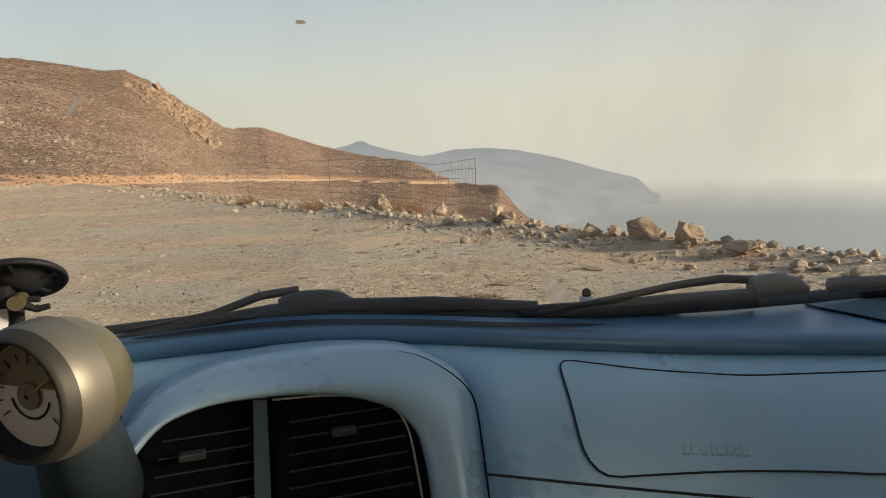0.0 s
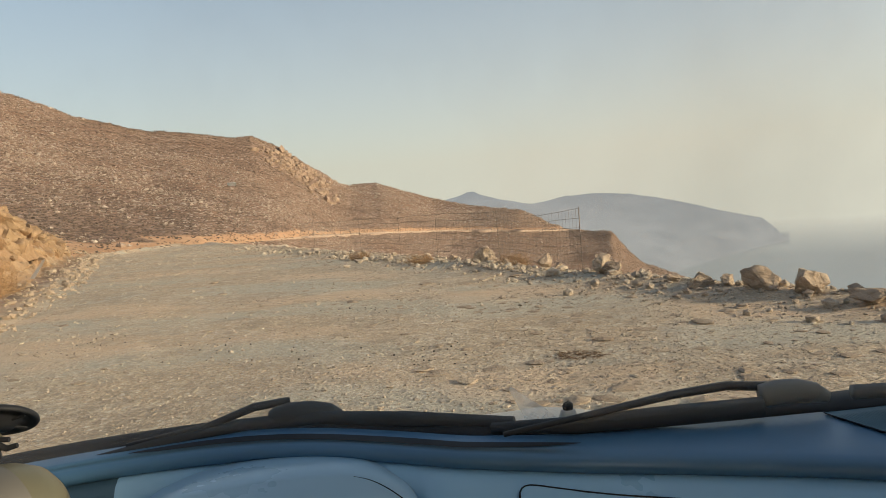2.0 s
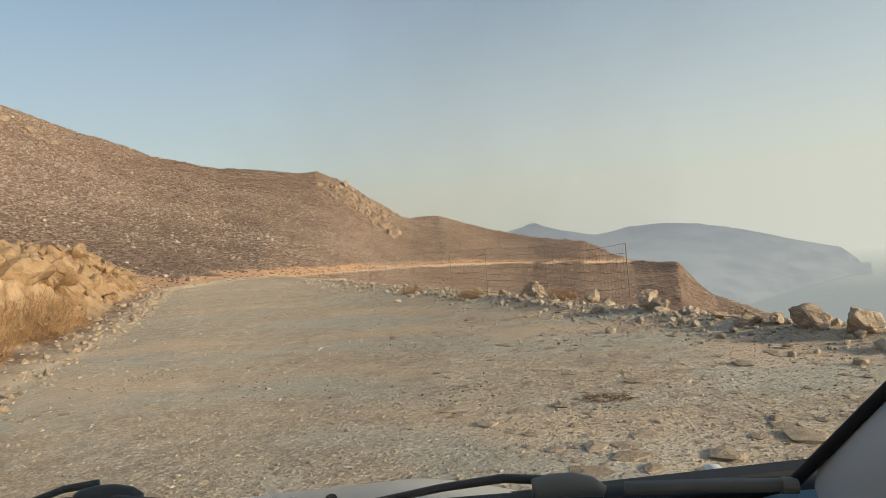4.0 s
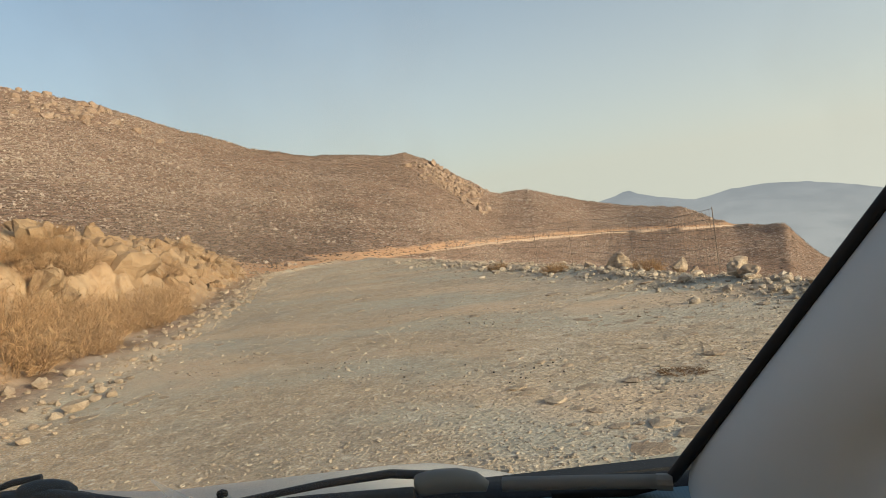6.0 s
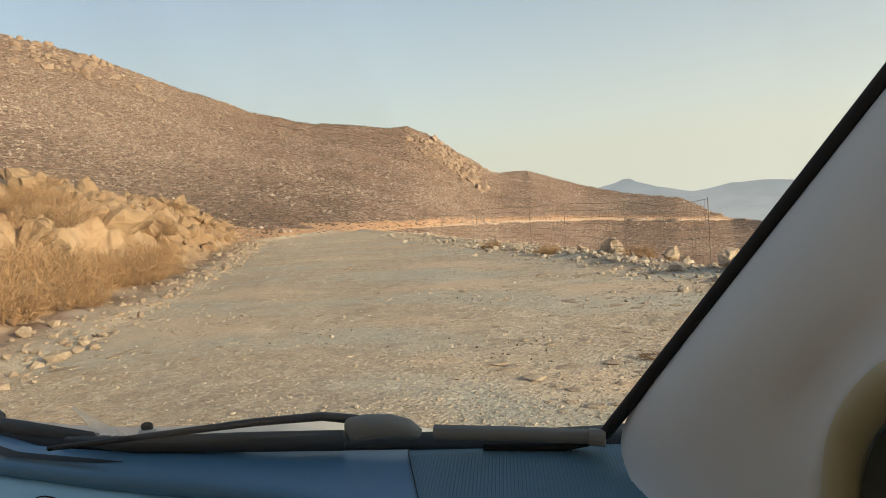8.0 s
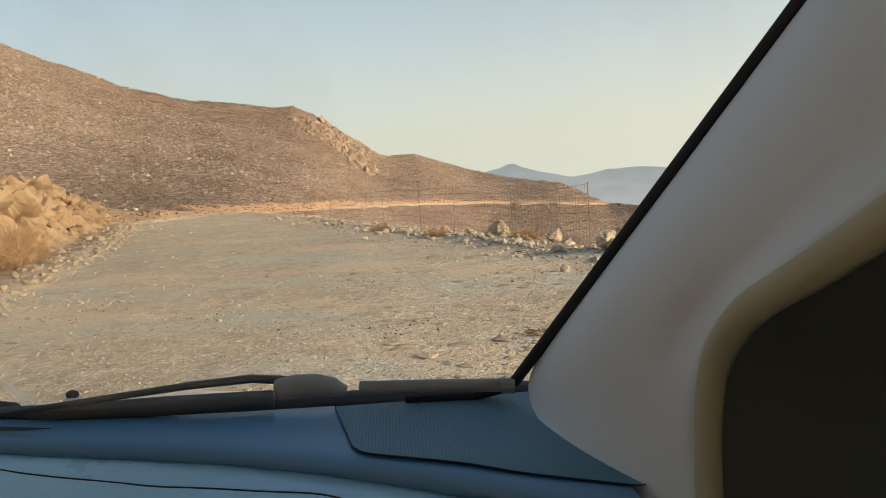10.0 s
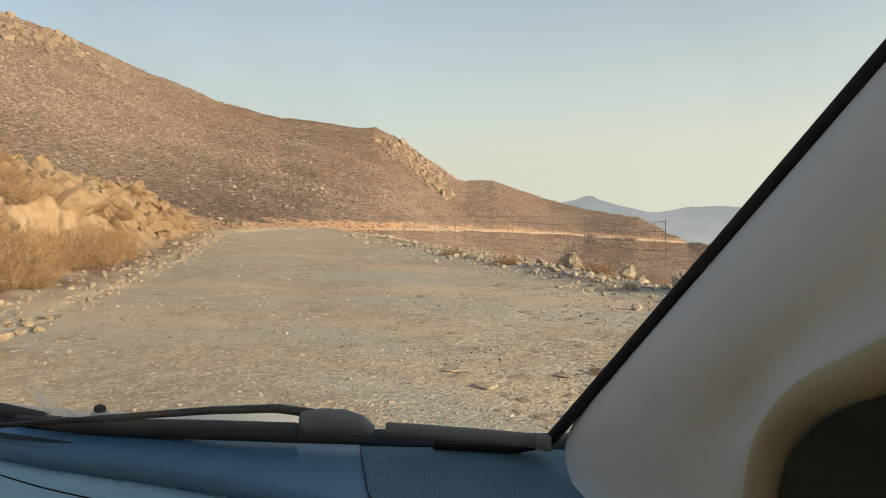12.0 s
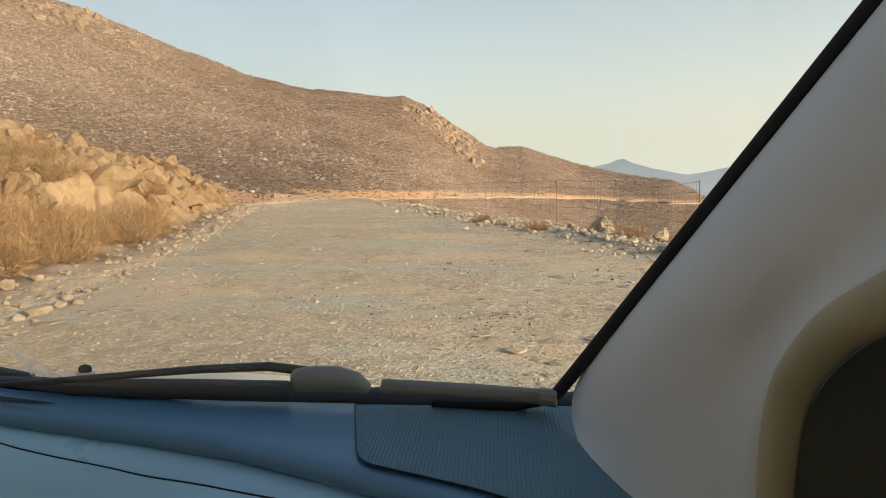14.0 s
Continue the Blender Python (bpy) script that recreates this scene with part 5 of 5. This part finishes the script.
def shell():
    xs = np.linspace(-0.78, 1.02, 56)
    rows = []
    for x in xs:
        b = float(base_y(x))
        sidefall = 0.05 * max(0, abs(x - 0.12) / 0.9) ** 4 + 0.12 * min(1, max(0, (x - 0.33) / 0.42)) ** 1.2
        rows.append([(x, b + 0.055, 0.985 - sidefall), (x, b + 0.08, 1.002 - sidefall), (x, b + 0.13, 0.992 - sidefall), (x, 1.12, 0.920 - sidefall), (x, 1.32, 0.845 - sidefall), (x, 1.52, 0.762 - sidefall), (x, 1.66, 0.64 - sidefall), (x, 1.72, 0.40)])
    body = part("body", loft(rows), M_PAINT, car, "cream-white bonnet", True)
    cowl = []
    for x in np.linspace(-0.72, 0.93, 54):
        b = float(base_y(x))
        cowl.append([(x, b + 0.028, 0.99), (x, b + 0.034, 1.012), (x, b + 0.06, 1.016), (x, b + 0.09, 1.010)])
    part("cowl", loft(cowl), M_RUBBER, body, "black cowl strip under the windscreen", True)
    up = Matrix.Translation((0.272, 0.765, 1.036)) @ pose(0, 0, 0, 0, -90, 0)
    part("nozzle_base", lathe([(-0.045, 0.016), (-0.030, 0.014), (-0.014, 0.011), (-0.004, 0.008), (-0.003, 0.001)], up, 20), M_PAINT, body, "", True)
    part("washer_nozzle", lathe([(-0.004, 0.0055), (0.001, 0.006), (0.004, 0.0048), (0.006, 0.001)], up, 14), M_BLACK, body, "small black washer nozzle", True)
    part("roof", boxed((-0.75, -2.35, 1.62), (1.04, 0.02, 1.675), 0.025), M_PAINT, car, "cream roof with grey lining")
    part("headliner", boxed((-0.73, -2.3, 1.600), (1.02, 0.01, 1.616)), M_LINING, car, "roof lining, pale to bounce light onto the dash")
    part("floor_pan", boxed((-0.74, -2.4, 0.26), (1.0, 1.0, 0.32)), M_CARPET, car, "carpeted floor, grey to bounce light up")
    part("firewall", boxed((-0.70, 1.0, 0.32), (0.98, 1.04, 0.90)), M_BLACK, car)
    part("tailgate", boxed((-0.74, -2.46, 0.32), (1.03, -2.40, 1.02), 0.02), M_PAINT, car)
    for x0, x1 in ((-0.80, -0.75), (1.0, 1.05)):
        d = part("door", boxed((x0, -1.05, 0.32), (x1, 0.52, 0.985), 0.015), M_PAINT, car, "cream car door")
        xi = x1 if x0 < 0 else x0 - 0.02
        part("door_card", boxed((xi, -1.03, 0.34), (xi + 0.02, 0.35, 0.99), 0.006), M_DOOR, d, "dark door lining")
        part("wing", boxed((x0, 0.53, 0.34), (x1, 1.60, 0.70), 0.02), M_PAINT, car)
        part("rear_side", boxed((x0, -2.42, 0.32), (x1, -1.06, 0.985), 0.015), M_PAINT, car)
        # added panel that keeps the sun off the pillar trim and dash
        top = [(x0, 0.60, 0.98), (x0, -0.10, 0.98), (x0, -0.10, 1.16), (x0, 0.12, 1.34), (x0, 0.30, 1.42), (x0, 0.46, 1.24), (x0, 0.62, 1.02)]
        part("door_corner", slab(top, (x1 - x0, 0, 0)), M_DOOR, d, "black panel added at the door window to block the sun")
        part("centre_pillar", boxed((x0, -1.12, 0.98), (x1, -1.02, 1.61), 0.01), M_DOOR, car)
        part("rear_pillar", boxed((x0, -2.42, 0.98), (x1, -2.20, 1.61), 0.01), M_PAINT, car)
    for x in (-0.72, 0.975):
        for y in (-1.75, 1.12):
            m = Matrix.Translation((x, y, 0.30)) @ pose(0, 0, 0, 0, 0, 0)
            t = part("wheel", lathe([(-0.08, 0.19), (-0.085, 0.27), (-0.06, 0.30), (0.06, 0.30), (0.085, 0.27), (0.08, 0.19)], m, 32), M_RUBBER, car, "dusty black tyre", True)
            part("rim", lathe([(-0.06, 0.002), (-0.06, 0.19), (0.06, 0.19), (0.07, 0.12), (0.05, 0.002)], m, 24), M_SILVER, t, "", True)


shell()


def rear_mirror():
    """The mirror hangs askew, its driver's end low."""
    def skewed(lo, hi, bevel=0.0):
        bm = boxed(lo, hi, bevel)
        for v in bm.verts:
            v.co.z += (v.co.x + 0.262) * 0.30
        return bm

    m = part("rear_view_mirror", skewed((-0.47, 0.312, 1.2925), (-0.240, 0.338, 1.362), 0.012), M_BLACK, car, "black rear-view mirror", False)
    glass = Nodes("mirror_glass", 0.03, 1.0)
    glass.color((0.8, 0.8, 0.8))
    part("mirror_face", skewed((-0.462, 0.3105, 1.2985), (-0.250, 0.3115, 1.356)), glass.m, m)
    part("bracket", boxed((-0.236, 0.318, 1.296), (-0.205, 0.345, 1.40), 0.006), M_BLACK, m)
    part("stalk", tube([(-0.32, 0.33, 1.345), (-0.32, 0.25, 1.42), (-0.32, 0.16, 1.45)], 0.010, 8), M_BLACK, m)


rear_mirror()


# ---- windscreen: dusty glass and the header above it ----
def windscreen():
    right = bezier((0.727, 0.639, 1.036), (0.876, 0.484, 1.288), (1.03, 0.322, 1.555), 12)
    left = bezier((-0.665, 0.80, 1.036), (-0.70, 0.46, 1.30), (-0.71, 0.05, 1.56), 12)
    rows, top = [], []
    us = np.linspace(0, 1, 40)
    for j in range(12):
        v = j / 11
        row = []
        for u in us:
            x0 = -0.665 + 1.392 * u
            low = Vector((x0, float(base_y(x0)) + 0.026, 1.008))
            p = left[j].lerp(right[j], u)
            bow = (low - left[0].lerp(right[0], u)) * (1 - v) + Vector((0, 0.10 * math.sin(math.pi * u), 0.05 * math.sin(math.pi * u))) * v
            row.append(p + bow)
        rows.append(row)
    k = Nodes("dusty_glass", 0.05)
    t = k.t
    clear, dust, mixer, gloss, mix2 = (t.nodes.new(n) for n in ("ShaderNodeBsdfTransparent", "ShaderNodeBsdfDiffuse", "ShaderNodeMixShader", "ShaderNodeBsdfGlossy", "ShaderNodeMixShader"))
    clear.inputs[0].default_value = (0.97, 0.985, 0.975, 1)
    dust.inputs[0].default_value = (0.74, 0.64, 0.52, 1)
    gloss.inputs["Roughness"].default_value = 0.02
    film = k.ramp(k.noise(2.1, 6, 0.58, (1.0, 1.0, 0.5)), [(0.46, 0.012), (0.72, 0.24)])
    specks = k.ramp(k.cells(55.0).outputs["Distance"], [(0.035, 0.25), (0.06, 0.0)])
    both = k.mix(k.ramp(k.noise(7, 3), [(0.6, 0.0), (0.7, 0.5)]), film, specks, "ADD")
    k.link(both, mixer.inputs[0])
    k.link(clear.outputs[0], mixer.inputs[1])
    k.link(dust.outputs[0], mixer.inputs[2])
    mix2.inputs[0].default_value = 0.015
    k.link(mixer.outputs[0], mix2.inputs[1])
    k.link(gloss.outputs[0], mix2.inputs[2])
    k.link(mix2.outputs[0], t.nodes["Material Output"].inputs[0])
    g = part("windscreen", loft(rows), k.m, car, "clear windscreen with a film of road dust", True)
    g.visible_shadow = False
    head = [rows[-1], [p + Vector((0, -0.03, 0.045)) for p in rows[-1]], [Vector((-0.71 + 1.73 * u, 0.0, 1.625)) for u in us]]
    part("header", loft(head), M_LINING, car, "lining above the windscreen, pale to bounce light", True)
    lid = [[p + Vector((0, 0.004, 0.006)) for p in rows[-1]], [p + Vector((0, -0.03, 0.06)) for p in rows[-1]], [Vector((-0.71 + 1.73 * u, 0.0, 1.668)) for u in us]]
    part("roof_front", loft(lid), M_PAINT, car, "cream roof edge", True)


windscreen()


def settle():
    """Draws the middle of the dash and the foot of the screen in towards the seats, so that the foot runs nearly straight across the car."""
    hub = Vector((-0.111, 0.052, 1.219))
    fixed = {"roof", "headliner", "floor_pan", "firewall", "tailgate", "door", "wing", "rear_side", "centre_pillar", "rear_pillar", "wheel", "rear_view_mirror", "header", "roof_front"}
    stack = [ob for ob in car.children if ob.name.split(".")[0] not in fixed]
    for ob in bpy.data.objects:
        if ob.name in ("phone", "phone_mount"):
            stack += list(ob.children)
    while stack:
        ob = stack.pop()
        stack += list(ob.children)
        n = len(ob.data.vertices)
        co = np.empty(n * 3)
        ob.data.vertices.foreach_get("co", co)
        p = co.reshape(-1, 3) - np.array(hub)
        turn = np.degrees(np.arctan2(p[:, 0], np.maximum(p[:, 1], 0.05)))
        draw = 0.21 * np.interp(turn, [-55, -48, -36, -28, 12, 20, 30, 38, 44], [0, 0.08, 0.85, 1, 1, 0.95, 0.58, 0.18, 0])
        draw = draw * np.clip((1.42 - co[2::3]) / 0.26, 0, 1) * np.clip((1.5 - co[1::3]) / 0.5, 0, 1)
        ob.data.vertices.foreach_set("co", (p * (1 - draw)[:, None] + np.array(hub)).ravel())
        ob.data.update()


settle()


def smear():
    """A pale smear that the blades have left low on the glass."""
    k = Nodes("dried_smear", 0.9)
    t = k.t
    clear, dry, mixer = (t.nodes.new(n) for n in ("ShaderNodeBsdfTransparent", "ShaderNodeBsdfTranslucent", "ShaderNodeMixShader"))
    dry.inputs[0].default_value = (0.86, 0.80, 0.70, 1)
    k.link(k.ramp(k.noise(30, 3, 0.5, (1.0, 1.0, 0.5)), [(0.35, 0.12), (0.65, 0.42)]), mixer.inputs[0])
    k.link(clear.outputs[0], mixer.inputs[1])
    k.link(dry.outputs[0], mixer.inputs[2])
    k.link(mixer.outputs[0], t.nodes["Material Output"].inputs[0])
    rows = []
    for j in range(9):
        f = j / 8
        w = 0.003 + 0.013 * f ** 0.8
        mid = Vector((0.156 + 0.034 * f, 0.640 + 0.016 * f, 1.096 - 0.044 * f))
        rows.append([mid + Vector((w * (u / 4 - 0.5) * 2, 0, 0.0015 * math.sin(5 * f + u))) for u in range(5)])
    glass = bpy.data.objects["windscreen"]
    part("smear", loft(rows), k.m, glass, "pale dried smear", True)
    # a pale scratch and a dark speck higher up
    part("scratch", slab([(-0.2300, 0.5515, 1.2535), (-0.2265, 0.5500, 1.2530), (-0.2150, 0.5450, 1.2668), (-0.2170, 0.5460, 1.2672)], (0.0002, -0.0004, -0.0003)), k.m, glass, "short pale scratch")
    dirt = [(-0.072 + 0.0034 * math.cos(a), 0.5372 - 0.0004 * math.sin(a), 1.312 + 0.0016 * math.sin(a) * (1 + 0.3 * math.cos(2 * a))) for a in np.linspace(0, 2 * math.pi, 14, endpoint=False)]
    part("speck", slab(dirt, (0.0002, -0.0004, -0.0002)), plastic("grey_speck", (0.85, 0.83, 0.78), 0.9), glass, "small grey speck")


smear()
